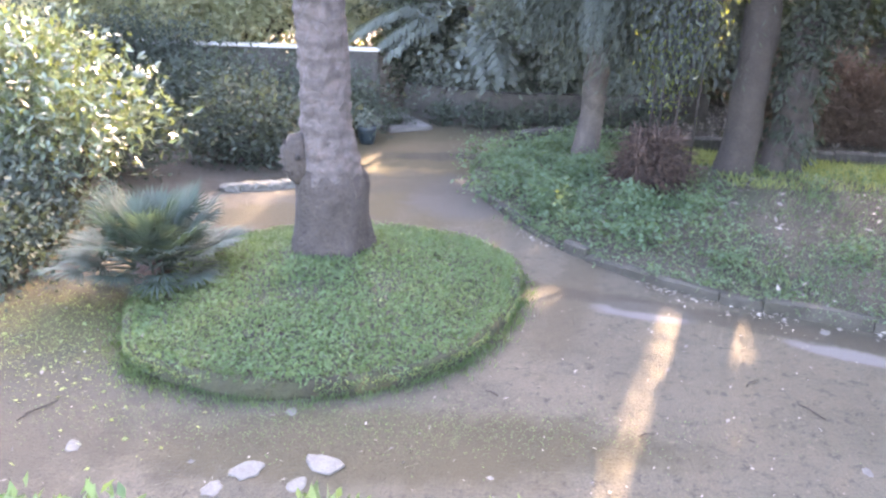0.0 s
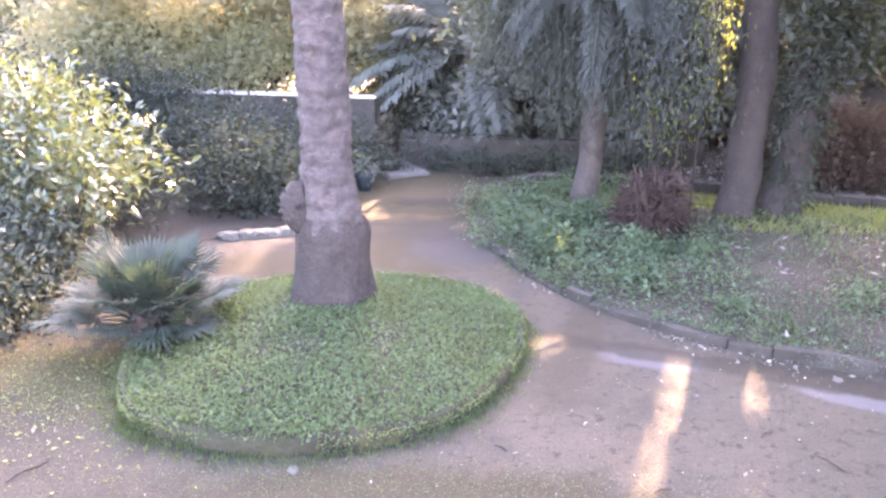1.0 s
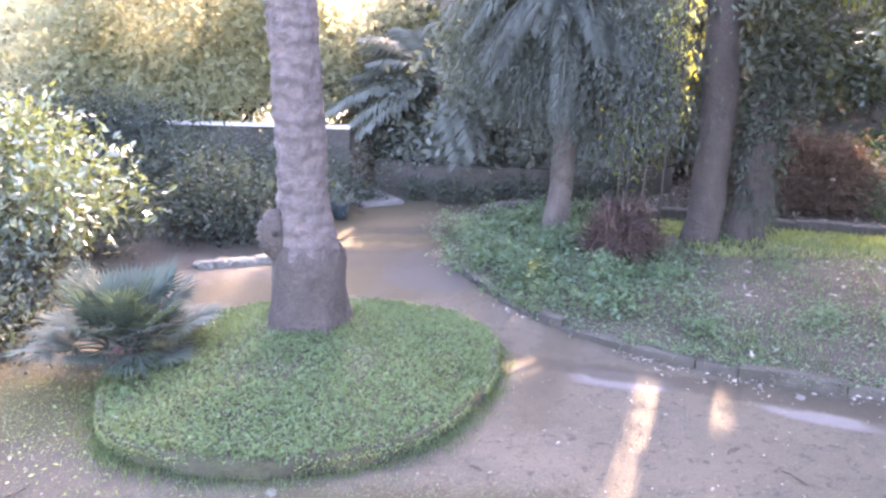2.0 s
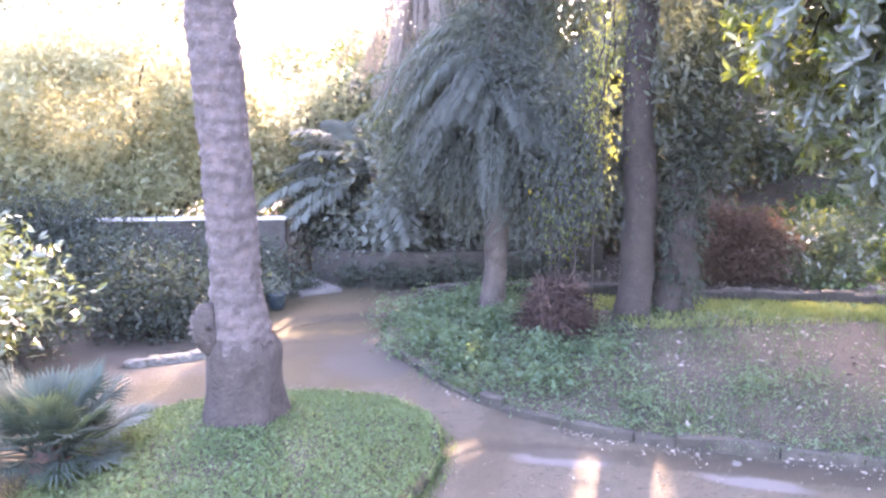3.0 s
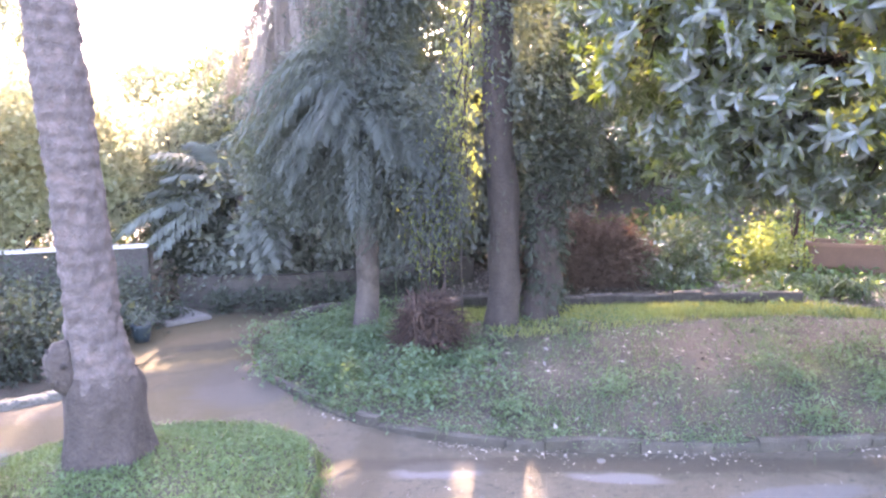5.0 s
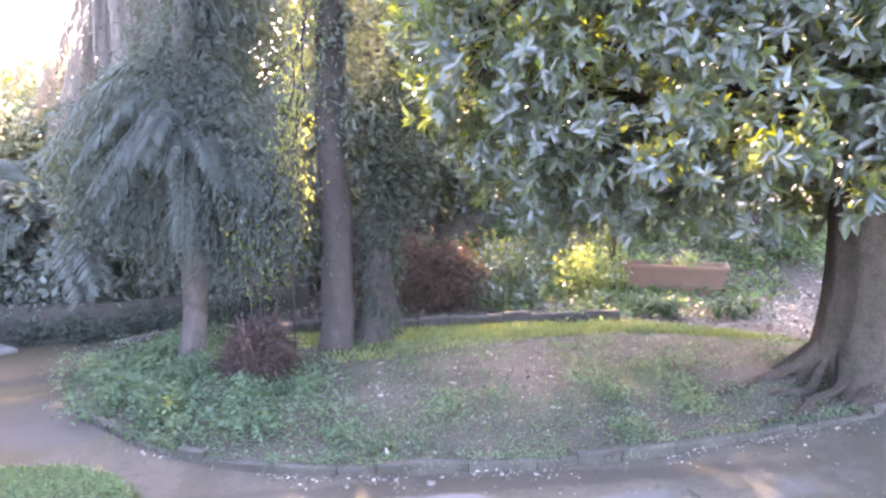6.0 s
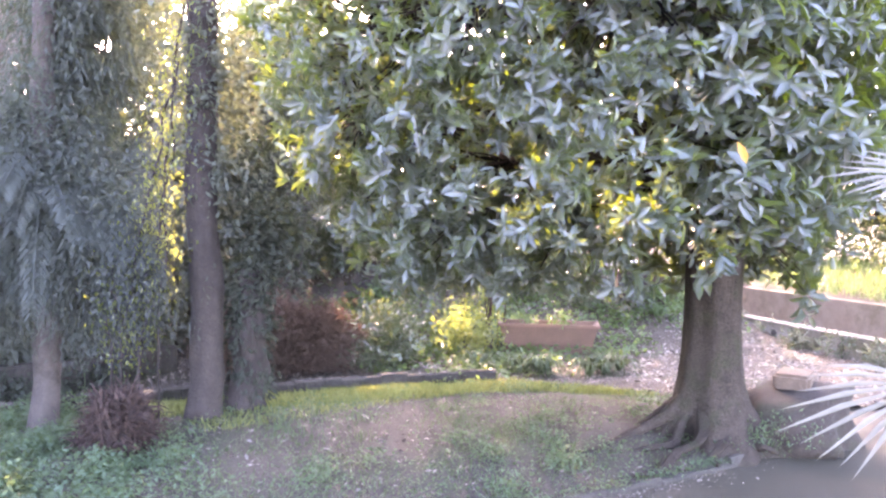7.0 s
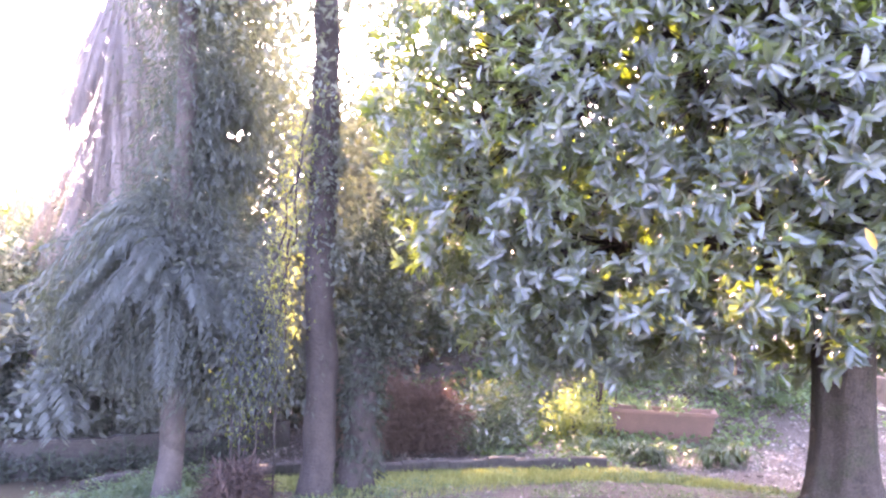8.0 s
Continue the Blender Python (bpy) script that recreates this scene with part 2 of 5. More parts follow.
# another streak of sunlight on the path, put into the colour
stain_or_light(ASPHALT, (-0.9, 6.9), 0.4, 0.14, 0.4, (0.084, 0.064, 0.028), 0.8, 0.8, 9.0)
stain_or_light(ASPHALT, (0.1, 7.1), 0.4, 0.25, 0.2, (0.064, 0.058, 0.048), 0.7, 0.8, 8.0)
stain_or_light(ASPHALT, (-1.6, 5.9), 0.6, 0.3, 0.3, (0.050, 0.041, 0.020), 0.8, 0.8, 6.0)
stain_or_light(ASPHALT, (-0.3, 7.0), 0.9, 0.4, 0.1, (0.043, 0.037, 0.028), 0.6, 0.8, 4.0)


# ---- building helpers ----
rnd = random.Random(7)
nrng = np.random.default_rng(7)


def mesh_ob(name, verts, faces, material, parent=None, label="", smooth=True):
    me = bpy.data.meshes.new(name)
    me.from_pydata([tuple(v) for v in verts], [], [tuple(f) for f in faces])
    me.materials.append(material)
    if smooth:
        me.polygons.foreach_set("use_smooth", [True] * len(me.polygons))
    me.update()
    ob = new(name, me)
    if parent is not None:
        ob.parent = parent
    if label:
        ob["label"] = label
    return ob


def part(name, bm, material, parent, label=""):
    me = bpy.data.meshes.new(name)
    bm.to_mesh(me)
    bm.free()
    me.materials.append(material)
    ob = new(name, me)
    ob.parent = parent
    if label:
        ob["label"] = label
    return ob


def thing(name, at, label, category, group="", kind=""):
    ob = new(name)
    ob.location = at
    ob.empty_display_size = 0.2
    return tagged(ob, label, category, group, kind)


class Soup:
    """Collects many small faces into one mesh."""
    def __init__(self):
        self.v, self.f, self.n = [], [], 0

    def add(self, verts, faces):
        self.v.extend(verts)
        self.f.extend([tuple(i + self.n for i in f) for f in faces])
        self.n += len(verts)

    def ob(self, name, material, parent=None, label="", smooth=True):
        return mesh_ob(name, self.v, self.f, material, parent, label, smooth)


def tube(soup, pts, radii, sides=8, wobble=0.0, lobes=0, cap=True):
    """A tapered tube along pts."""
    pts = [Vector(p) for p in pts]
    rings, faces = [], []
    side = Vector((1, 0, 0))
    for i, p in enumerate(pts):
        d = (pts[min(i + 1, len(pts) - 1)] - pts[max(i - 1, 0)]).normalized()
        if abs(d.dot(side)) > 0.95:
            side = Vector((0, 1, 0))
        side = (side - d * side.dot(d)).normalized()
        up = d.cross(side)
        for k in range(sides):
            a = 2 * math.pi * k / sides
            r = radii[i]
            if lobes:
                r *= 1 + lobes * 0.5 * math.sin(a * 5 + i * 0.2) * 0.2
            if wobble:
                r *= 1 + wobble * noise.noise(Vector((math.cos(a) * 1.5, math.sin(a) * 1.5, p.z * 3 + p.x)))
            rings.append(p + side * (r * math.cos(a)) + up * (r * math.sin(a)))
    for i in range(len(pts) - 1):
        for k in range(sides):
            k2 = (k + 1) % sides
            faces.append((i * sides + k, i * sides + k2, (i + 1) * sides + k2, (i + 1) * sides + k))
    if cap:
        faces.append(tuple(range(sides))[::-1])
        faces.append(tuple((len(pts) - 1) * sides + k for k in range(sides)))
    soup.add(rings, faces)


def bend(a, b, sag=0.0, steps=5, jitter=0.0):
    a, b = Vector(a), Vector(b)
    out = []
    for i in range(steps + 1):
        u = i / steps
        p = a.lerp(b, u) + Vector((0, 0, -sag * 4 * u * (1 - u)))
        if 0 < i < steps and jitter:
            p += Vector((rnd.uniform(-1, 1), rnd.uniform(-1, 1), rnd.uniform(-1, 1))) * jitter
        out.append(p)
    return out


LEAF = ((0, 0, 0), (-0.38, 0.35, 0.08), (0, 0.35, 0), (0.38, 0.35, 0.08), (-0.36, 0.7, 0.04), (0, 0.7, -0.04), (0.36, 0.7, 0.04), (0, 1, -0.14))
LEAF_FACES = ((0, 2, 1), (0, 3, 2), (1, 2, 5, 4), (2, 3, 6, 5), (4, 5, 7), (5, 6, 7))
SMALL = ((0, 0, 0), (-0.42, 0.5, 0.06), (0, 0.5, 0), (0.42, 0.5, 0.06), (0, 1, -0.06))
SMALL_FACES = ((0, 2, 1), (0, 3, 2), (1, 2, 4), (2, 3, 4))


def basis(way, face):
    """A turn whose y runs along way and whose z leans to face."""
    y = Vector(way).normalized()
    z = Vector(face) - y * y.dot(Vector(face))
    if z.length < 1e-3:
        z = y.orthogonal()
    z.normalize()
    return y.cross(z), y, z


TRI_LEAF = ((0, 2, 1), (0, 3, 2), (1, 2, 5), (1, 5, 4), (2, 3, 6), (2, 6, 5), (4, 5, 7), (5, 6, 7))


def unit(v):
    return v / np.maximum(np.linalg.norm(v, axis=-1, keepdims=True), 1e-9)


def rand_dirs(n, up=0.0):
    v = unit(nrng.normal(size=(n, 3)))
    v[:, 2] += up
    return unit(v)


class Leaves:
    """Collects leaves as arrays and makes one mesh of them."""
    def __init__(self):
        self.chunks = []

    def add(self, at, way, face, length, width, fine=False):
        at, y = np.atleast_2d(at), unit(np.atleast_2d(way))
        z = np.atleast_2d(face) - y * (np.atleast_2d(face) * y).sum(1, keepdims=True)
        z = unit(z + 1e-6)
        x = np.cross(y, z)
        shape = np.array(LEAF if fine else SMALL)
        length, width = np.broadcast_to(length, len(at))[:, None, None], np.broadcast_to(width, len(at))[:, None, None]
        v = at[:, None] + x[:, None] * (shape[None, :, :1] * width) + y[:, None] * (shape[None, :, 1:2] * length) + z[:, None] * (shape[None, :, 2:] * length)
        self.chunks.append((v.reshape(-1, 3), np.array(TRI_LEAF if fine else SMALL_FACES), len(shape), len(at)))

    def ob(self, name, material, parent=None, label=""):
        vs, fs, n = [], [], 0
        for v, f, k, count in self.chunks:
            vs.append(v)
            fs.append((f[None] + (np.arange(count) * k + n)[:, None, None]).reshape(-1, 3))
            n += len(v)
        v, f = np.concatenate(vs), np.concatenate(fs)
        me = bpy.data.meshes.new(name)
        me.vertices.add(len(v))
        me.vertices.foreach_set("co", v.astype(np.float32).ravel())
        me.loops.add(len(f) * 3)
        me.loops.foreach_set("vertex_index", f.astype(np.int32).ravel())
        me.polygons.add(len(f))
        me.polygons.foreach_set("loop_start", np.arange(0, len(f) * 3, 3, dtype=np.int32))
        me.polygons.foreach_set("use_smooth", np.ones(len(f), dtype=bool))
        me.materials.append(material)
        me.update(calc_edges=True)
        ob = new(name, me)
        if parent is not None:
            ob.parent = parent
        if label:
            ob["label"] = label
        return ob


def rand_dir(up=0.0):
    while True:
        v = Vector((rnd.uniform(-1, 1), rnd.uniform(-1, 1), rnd.uniform(-1, 1)))
        if 0.05 < v.length < 1:
            v.normalize()
            return (v + Vector((0, 0, up))).normalized()


def cloud(leaves, centre, radii, clumps, per, length, width, spread=0.16, up=0.3, shell=0.5, low=-1e9, hang=0.0, fine=False, keep=None, origin=(0, 0, 0)):
    """Leaves in loose clumps through an ellipsoid; shell pushes them outwards, keep thins them out by their place in the garden."""
    centre, radii = np.array(centre), np.array(radii)
    d = rand_dirs(clumps)
    r = shell + (1 - shell) * nrng.random(clumps)
    r *= np.array([0.7 if noise.noise(Vector(k * 2.3 + centre)) < -0.25 else 1.0 for k in d])
    c = centre + d * radii * r[:, None]
    ok = c[:, 2] > low
    c, d = np.repeat(c[ok], per, axis=0), np.repeat(d[ok], per, axis=0)
    n = len(c)
    p = c + nrng.normal(size=(n, 3)) * np.array([spread, spread, spread * 0.8])
    w = rand_dirs(n) + d * 0.7 - np.array([0, 0, hang])
    f, s = rand_dirs(n, up), nrng.uniform(0.65, 1.2, n)
    if keep is not None:
        ok = keep(p + np.array(origin))
        p, w, f, s = p[ok], w[ok], f[ok], s[ok]
    if len(p):
        leaves.add(p, w, f, length * s, width * s, fine)


# where the sun comes through the trees to the ground: strips from (x1, y1) to (x2, y2), half as wide as the last number
SUN_GAPS = [(0.62, 2.4, 1.38, 4.35, 0.34), (1.02, 2.8, 1.28, 3.5, 0.16), (1.26, 3.0, 1.34, 3.2, 0.14), (1.58, 3.85, 1.72, 4.35, 0.26),
            (0.50, 4.42, 0.58, 4.62, 0.34), (0.22, 5.30, 0.62, 5.52, 0.40), (0.36, 3.98, 0.46, 4.10, 0.18), (0.62, 5.86, 0.80, 6.02, 0.3),
            (-0.75, 8.0, 0.15, 8.25, 0.95), (-1.0, 7.4, -0.2, 7.25, 0.85), (-0.7, 6.85, -0.5, 6.9, 0.3), (-1.65, 6.5, -1.5, 6.7, 0.5),
            (-1.9, 6.5, -1.1, 6.75, 0.3), (-3.0, 3.7, -2.4, 3.45, 0.3), (2.5, 7.95, 6.4, 6.75, 1.0), (3.5, 5.85, 4.05, 5.6, 0.16),
            (6.5, 8.4, 14, 8.4, 3.4), (1.5, 7.15, 1.9, 7.2, 0.5)]


# a hole between the crowns of the slim trees, through which the bright sky shows
SKY_HOLE = (np.array((1.55, 6.6, 3.48)), np.array((4.05, 17.8, 5.75)), 0.15)


def shaded(p):
    """True for the places p that stand in no way of the sun to a gap, nor in the hole between the crowns."""
    s = np.array(SUN_WAY)
    g = p[:, :2] - s[:2] * (p[:, 2:] / s[2])
    h0, h1, hr = SKY_HOLE
    u = np.clip(((p - h0) @ (h1 - h0)) / ((h1 - h0) @ (h1 - h0)), 0, 1)[:, None]
    ok = np.linalg.norm(p - h0 - u * (h1 - h0), axis=1) > hr * (1 + u[:, 0]) * nrng.uniform(0.3, 1.35, len(p))
    for x1, y1, x2, y2, w in SUN_GAPS:
        a, b = np.array((x1, y1)), np.array((x2 - x1, y2 - y1))
        u = np.clip(((g - a) @ b) / max(b @ b, 1e-9), 0, 1)[:, None]
        out = np.linalg.norm(g - a - u * b, axis=1) > w / 2 * nrng.uniform(0.75, 1.15, len(p))
        if w > 0.8:
            out |= np.sin(g[:, 0] * 4.1 + 1.3 * np.sin(g[:, 1] * 2.9)) + np.sin(g[:, 1] * 4.7 + 1.7 * np.sin(g[:, 0] * 2.3)) < -0.15
        ok &= out
    return ok


def closed_curve(points, steps=6):
    """Catmull-Rom through a closed outline."""
    out, n = [], len(points)
    for i in range(n):
        p0, p1, p2, p3 = (Vector(points[(i + k) % n]) for k in (-1, 0, 1, 2))
        for s in range(steps):
            u = s / steps
            out.append(0.5 * ((2 * p1) + (p2 - p0) * u + (2 * p0 - 5 * p1 + 4 * p2 - p3) * u * u + (3 * p1 - p0 - 3 * p2 + p3) * u ** 3))
    return out


def inside(x, y, poly):
    hit = False
    for i in range(len(poly)):
        (x1, y1), (x2, y2) = poly[i - 1][:2], poly[i][:2]
        if (y1 > y) != (y2 > y) and x < (x2 - x1) * (y - y1) / (y2 - y1) + x1:
            hit = not hit
    return hit


def edge_gap(x, y, poly):
    """The distance to the outline."""
    best = 1e9
    p = Vector((x, y))
    for i in range(len(poly)):
        a, b = Vector(poly[i - 1][:2]), Vector(poly[i][:2])
        u = max(0, min(1, (p - a).dot(b - a) / max((b - a).length_squared, 1e-9)))
        best = min(best, (p - a - (b - a) * u).length)
    return best


def mound(name, outline, centre, height, material, rings=14, rough=0.02, kind="structure", label="", category=""):
    """A raised sheet of earth inside an outline that can be seen whole from its centre; height(x, y, gap to the edge)."""
    n, c = len(outline), Vector(centre)
    verts, faces = [], []
    for r in range(rings):
        s = 1 - r / rings
        for p in outline:
            q = c + (Vector(p[:2]) - c) * s
            z = height(q.x, q.y, (Vector(p[:2]) - q).length) + rough * noise.noise(Vector((q.x * 2, q.y * 2, 0)))
            verts.append((q.x, q.y, z))
    verts.append((c.x, c.y, height(c.x, c.y, 9)))
    for r in range(rings - 1):
        for k in range(n):
            k2 = (k + 1) % n
            faces.append((r * n + k, r * n + k2, (r + 1) * n + k2, (r + 1) * n + k))
    for k in range(n):
        faces.append(((rings - 1) * n + k, (rings - 1) * n + (k + 1) % n, rings * n))
    return tagged(mesh_ob(name, verts, faces, material), label, category, "", kind)


# ---- ground ----
def sheet(name, material, x0, x1, y0, y1, z, step, label, rough=0.0):
    nx, ny = max(1, round((x1 - x0) / step)), max(1, round((y1 - y0) / step))
    v = [(x0 + (x1 - x0) * i / nx, y0 + (y1 - y0) * j / ny, 0) for i in range(nx + 1) for j in range(ny + 1)]
    v = [(x, y, z + rough * noise.noise(Vector((x, y, 0)))) for x, y, _ in v]
    f = [(i * (ny + 1) + j, (i + 1) * (ny + 1) + j, (i + 1) * (ny + 1) + j + 1, i * (ny + 1) + j + 1) for i in range(nx) for j in range(ny)]
    return tagged(mesh_ob(name, v, f, material), label, "ground", "", "structure")


ground = sheet("ground", SOIL, -400, 400, -400, 400, -0.012, 40, "brown leafy soil of the garden reaching into the distance")

ISLAND = closed_curve([(-1.66, 3.62), (-1.36, 3.40), (-0.76, 3.30), (-0.12, 3.56), (0.20, 3.98), (0.37, 4.50), (0.34, 5.00),
                       (0.0, 5.38), (-0.62, 5.52), (-1.3, 5.36), (-1.74, 4.9), (-1.84, 4.2)])
BED = closed_curve([(0.20, 6.90), (0.42, 6.18), (0.84, 5.38), (1.50, 4.74), (2.3, 4.36), (3.5, 3.99), (4.8, 3.84), (6.16, 3.76),
                    (7.2, 4.0), (7.7, 5.0), (7.2, 6.1), (6.3, 7.25), (5.0, 7.78), (4.0, 8.05), (2.8, 8.35), (1.5, 8.6), (0.55, 8.3), (0.22, 7.7)])
# the asphalt drive lies on the soil and widens to a yard in front
ROAD = closed_curve([(-9, -6), (9, -6), (14, 0), (14, 3.6), (9, 4.2), (7.6, 5.3), (6.0, 6.4), (2.6, 7.4), (0.6, 7.2), (-1.4, 7.0), (-2.2, 6.4), (-3.2, 4.6), (-6, 3.6), (-10, 2)], 5)
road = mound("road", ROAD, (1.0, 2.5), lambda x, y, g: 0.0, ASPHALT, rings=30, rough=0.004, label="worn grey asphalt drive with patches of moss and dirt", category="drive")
PATH = ROAD[35:51] + [Vector(p) for p in ((-1.9, 7.0), (-1.6, 8.2), (-1.7, 9.6), (-2.2, 10.8), (-2.9, 12.0), (-2.2, 13.0), (-1.5, 11.7), (-0.9, 10.6), (-0.1, 9.75), (0.6, 9.2), (1.2, 8.4), (2.0, 7.8))]
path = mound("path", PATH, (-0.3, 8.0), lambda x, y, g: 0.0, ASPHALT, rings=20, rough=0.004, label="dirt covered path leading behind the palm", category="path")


def bed_height(x, y, g):
    return 0.035 + 0.135 * min(1, g / 1.2) + 0.02 * noise.noise(Vector((x * 1.5, y * 1.5, 3)))


def island_height(x, y, g):
    d = math.hypot(x + 0.78, y - 4.75)
    return 0.09 + 0.06 * min(1, g / 0.6) + 0.10 * max(0, 1 - d / 0.7)


bed = mound("planting_bed", BED, (3.6, 6.2), bed_height, SOIL, 26, 0.02, "structure", "raised bed of brown soil with leaf litter behind a kerb", "planting bed")
island = mound("island_mound", ISLAND, (-0.7, 4.45), island_height, SOIL, 14, 0.01, "structure", "round mound of soil round a palm", "planting bed")


def kerb(name, outline, start, stop, width, height, material, label, piece=0.34, uneven=0.022, joint=0.003):
    """A row of kerb stones along part of an outline, each a part of the kerb."""
    base = thing(name, (*outline[start][:2], 0), label, "kerb", "", "structure")
    pts = [Vector((*outline[k % len(outline)][:2], 0)) for k in range(start, stop + 1)]
    lengths = [0]
    for a, b in zip(pts, pts[1:]):
        lengths.append(lengths[-1] + (b - a).length)
    def along(s):
        for i in range(len(pts) - 1):
            if s <= lengths[i + 1]:
                return pts[i].lerp(pts[i + 1], (s - lengths[i]) / max(1e-6, lengths[i + 1] - lengths[i]))
        return pts[-1]
    s = 0.0
    while s < lengths[-1] - 0.08:
        e = min(s + piece * rnd.uniform(0.5, 1.6), lengths[-1])
        a, b = along(s + joint), along(e - joint)
        m = along((s + e) / 2)
        t = (b - a).normalized()
        out = Vector((t.y, -t.x, 0))
        h = height + rnd.uniform(-1, 1) * uneven
        verts = []
        for p in (a, m, b):
            for off, z in ((-width / 2, -0.05), (width / 2, -0.05), (width / 2, h - 0.015), (width / 2 - 0.018, h), (-width / 2 + 0.018, h), (-width / 2, h - 0.015)):
                verts.append(p + out * (off + rnd.uniform(-1, 1) * uneven * 0.4) + Vector((0, 0, z + rnd.uniform(-1, 1) * 0.004)))
        faces = [(r * 6 + k, r * 6 + (k + 1) % 6, (r + 1) * 6 + (k + 1) % 6, (r + 1) * 6 + k) for r in range(2) for k in range(6)]
        faces += [tuple(range(6))[::-1], tuple(range(12, 18))]
        k = mesh_ob("kerb_stone", [v - base.location for v in verts], faces, material, base, smooth=False)
        s = e
    return base


kerb("bed_kerb", BED, 0, 50, 0.075, 0.06, KERB, "low kerb of old mossy grey stones along a planting bed", 0.42, 0.030, 0.002)
kerb("back_kerb", BED, 66, 96, 0.10, 0.21, WALL, "dark damp kerb along the back of a planting bed")


def mossy_ring(name, outline, width, height, material, label):
    """One continuous rounded kerb along a closed outline."""
    n, prof = len(outline), ((-0.5, -0.4), (-0.52, 0.55), (-0.36, 0.88), (0.0, 1.0), (0.36, 0.88), (0.52, 0.55), (0.5, -0.4))
    verts, faces = [], []
    for k in range(n):
        p, q = Vector((*outline[k][:2], 0)), Vector((*outline[(k + 1) % n][:2], 0))
        for sub_k in range(3):
            c = p.lerp(q, sub_k / 3)
            t = (q - p).normalized()
            out = Vector((t.y, -t.x, 0))
            for u, v in prof:
                j = noise.noise(Vector((c.x * 9 + u, c.y * 9, v * 3))) * 0.022 + noise.noise(Vector((c.x * 2.2, c.y * 2.2, 1))) * 0.014
                verts.append(c + out * (u * width + j) + Vector((0, 0, v * height + j * 0.8)))
    m, r = len(prof), n * 3
    for k in range(r):
        for i in range(m - 1):
            faces.append((k * m + i, k * m + i + 1, ((k + 1) % r) * m + i + 1, ((k + 1) % r) * m + i))
    return tagged(mesh_ob(name, verts, faces, material), label, "kerb", "", "structure")


mossy_ring("island_kerb", ISLAND, 0.058, 0.10, MOSS, "rounded brown green mossy kerb round the palm island")



def back_height(x, y):
    """The ground rises behind the planter."""
    return 0.05 + 0.35 * max(0, min(3.2, (x + y) / 1.414 - 12.0)) * max(0, min(1, (y - 0.55 * x) / 2.5))


BACK = closed_curve([(0.9, 9.1), (2.8, 8.45), (4.0, 8.15), (5.0, 7.88), (6.3, 7.35), (7.3, 6.2), (7.9, 5.2), (8.4, 4.6), (10.6, 3.4), (12.2, 5.5), (13.5, 9.5), (14.5, 14), (13, 22), (6, 24), (0, 22), (-1.5, 14)], 5)
back = mound("back_garden", BACK, (6.5, 11.0), lambda x, y, g: back_height(x, y), SOIL, rings=34, rough=0.03, label="soil strewn with dead leaves behind the bed", category="ground")


# ---- ground cover ----
def scatter(name, material, count, where, length, width, height, label, flat=0.3, blade=False, lift=1.6, parent=None, category="ground cover"):
    """Leaves or blades strewn over a piece of ground."""
    spots = [q for q in (where() for _ in range(count)) if q[0] is not None]
    p = np.array([(x, y, height(x, y)) for x, y in spots])
    n = len(p)
    s = nrng.uniform(0.6, 1.3, n)
    out = Leaves()
    if blade:
        w = np.concatenate([nrng.normal(0, 0.4, (n, 2)), np.ones((n, 1))], 1)
        f = np.concatenate([nrng.normal(0, 1, (n, 2)), np.zeros((n, 1))], 1)
        p[:, 2] -= 0.005
        out.add(p, w, f, length * s, width * s)
    else:
        w = np.concatenate([nrng.uniform(-1, 1, (n, 2)), nrng.uniform(-flat, flat + 0.25, (n, 1))], 1)
        p[:, 2] += nrng.random(n) ** 2 * length * lift
        out.add(p, w, rand_dirs(n, 1.2), length * s, width * s)
    return tagged(out.ob(name, material, parent), label, category, "", "stuff")


def in_outline(poly, density=None):
    xs, ys = [p[0] for p in poly], [p[1] for p in poly]
    lo, hi = (min(xs), min(ys)), (max(xs), max(ys))
    def draw():
        for _ in range(60):
            x, y = rnd.uniform(lo[0], hi[0]), rnd.uniform(lo[1], hi[1])
            if inside(x, y, poly) and (density is None or rnd.random() < density(x, y)):
                return x, y
        return None, None
    return draw


def bed_z(x, y):
    return bed_height(x, y, min(1.2, edge_gap(x, y, BED)))


def isl_z(x, y):
    return island_height(x, y, min(0.6, edge_gap(x, y, ISLAND) * 1.3))


COARSE_ISLAND, COARSE_BED = ISLAND[::3], BED[::3]
scatter("clover", CLOVER, 46000, in_outline(COARSE_ISLAND), 0.019, 0.016, lambda x, y: isl_z(x, y) + 0.022 * noise.noise(Vector((x * 4, y * 4, 2))), "dense low green clover covering the palm island")
scatter("grass", CLOVER, 5000, in_outline(COARSE_ISLAND), 0.05, 0.005, isl_z, "short green grass among clover on the palm island", blade=True)


def weeds(x, y):
    v = 0.25 + 0.9 * noise.noise(Vector((x * 1.3, y * 1.3, 5)))
    if x < 2.2:
        v += 0.6
    g = (y - (4.6 - 0.2 * (x - 2)))
    if g < 0.6:
        v += 0.25
    return max(0.03, min(1, v))


scatter("weeds", WEED, 13000, in_outline(COARSE_BED, weeds), 0.028, 0.019, bed_z, "patchy dull green weeds on the bed of soil", 0.5, lift=2.2)


def back_strip(x, y):
    g = y - (8.35 - 0.21 * (x - 2.8) - 0.03 * (x - 2.8) ** 2)
    return 1.0 if -1.1 < g < -0.12 and x > 2.2 else 0.0


def low_green(x, y):
    v = (0.6 if y < 5.0 or x < 2.2 else 0.12) + 0.9 * noise.noise(Vector((x * 0.9, y * 0.9, 21))) + 0.6 * noise.noise(Vector((x * 3.1, y * 3.1, 22)))
    return max(0.02, min(1, v))


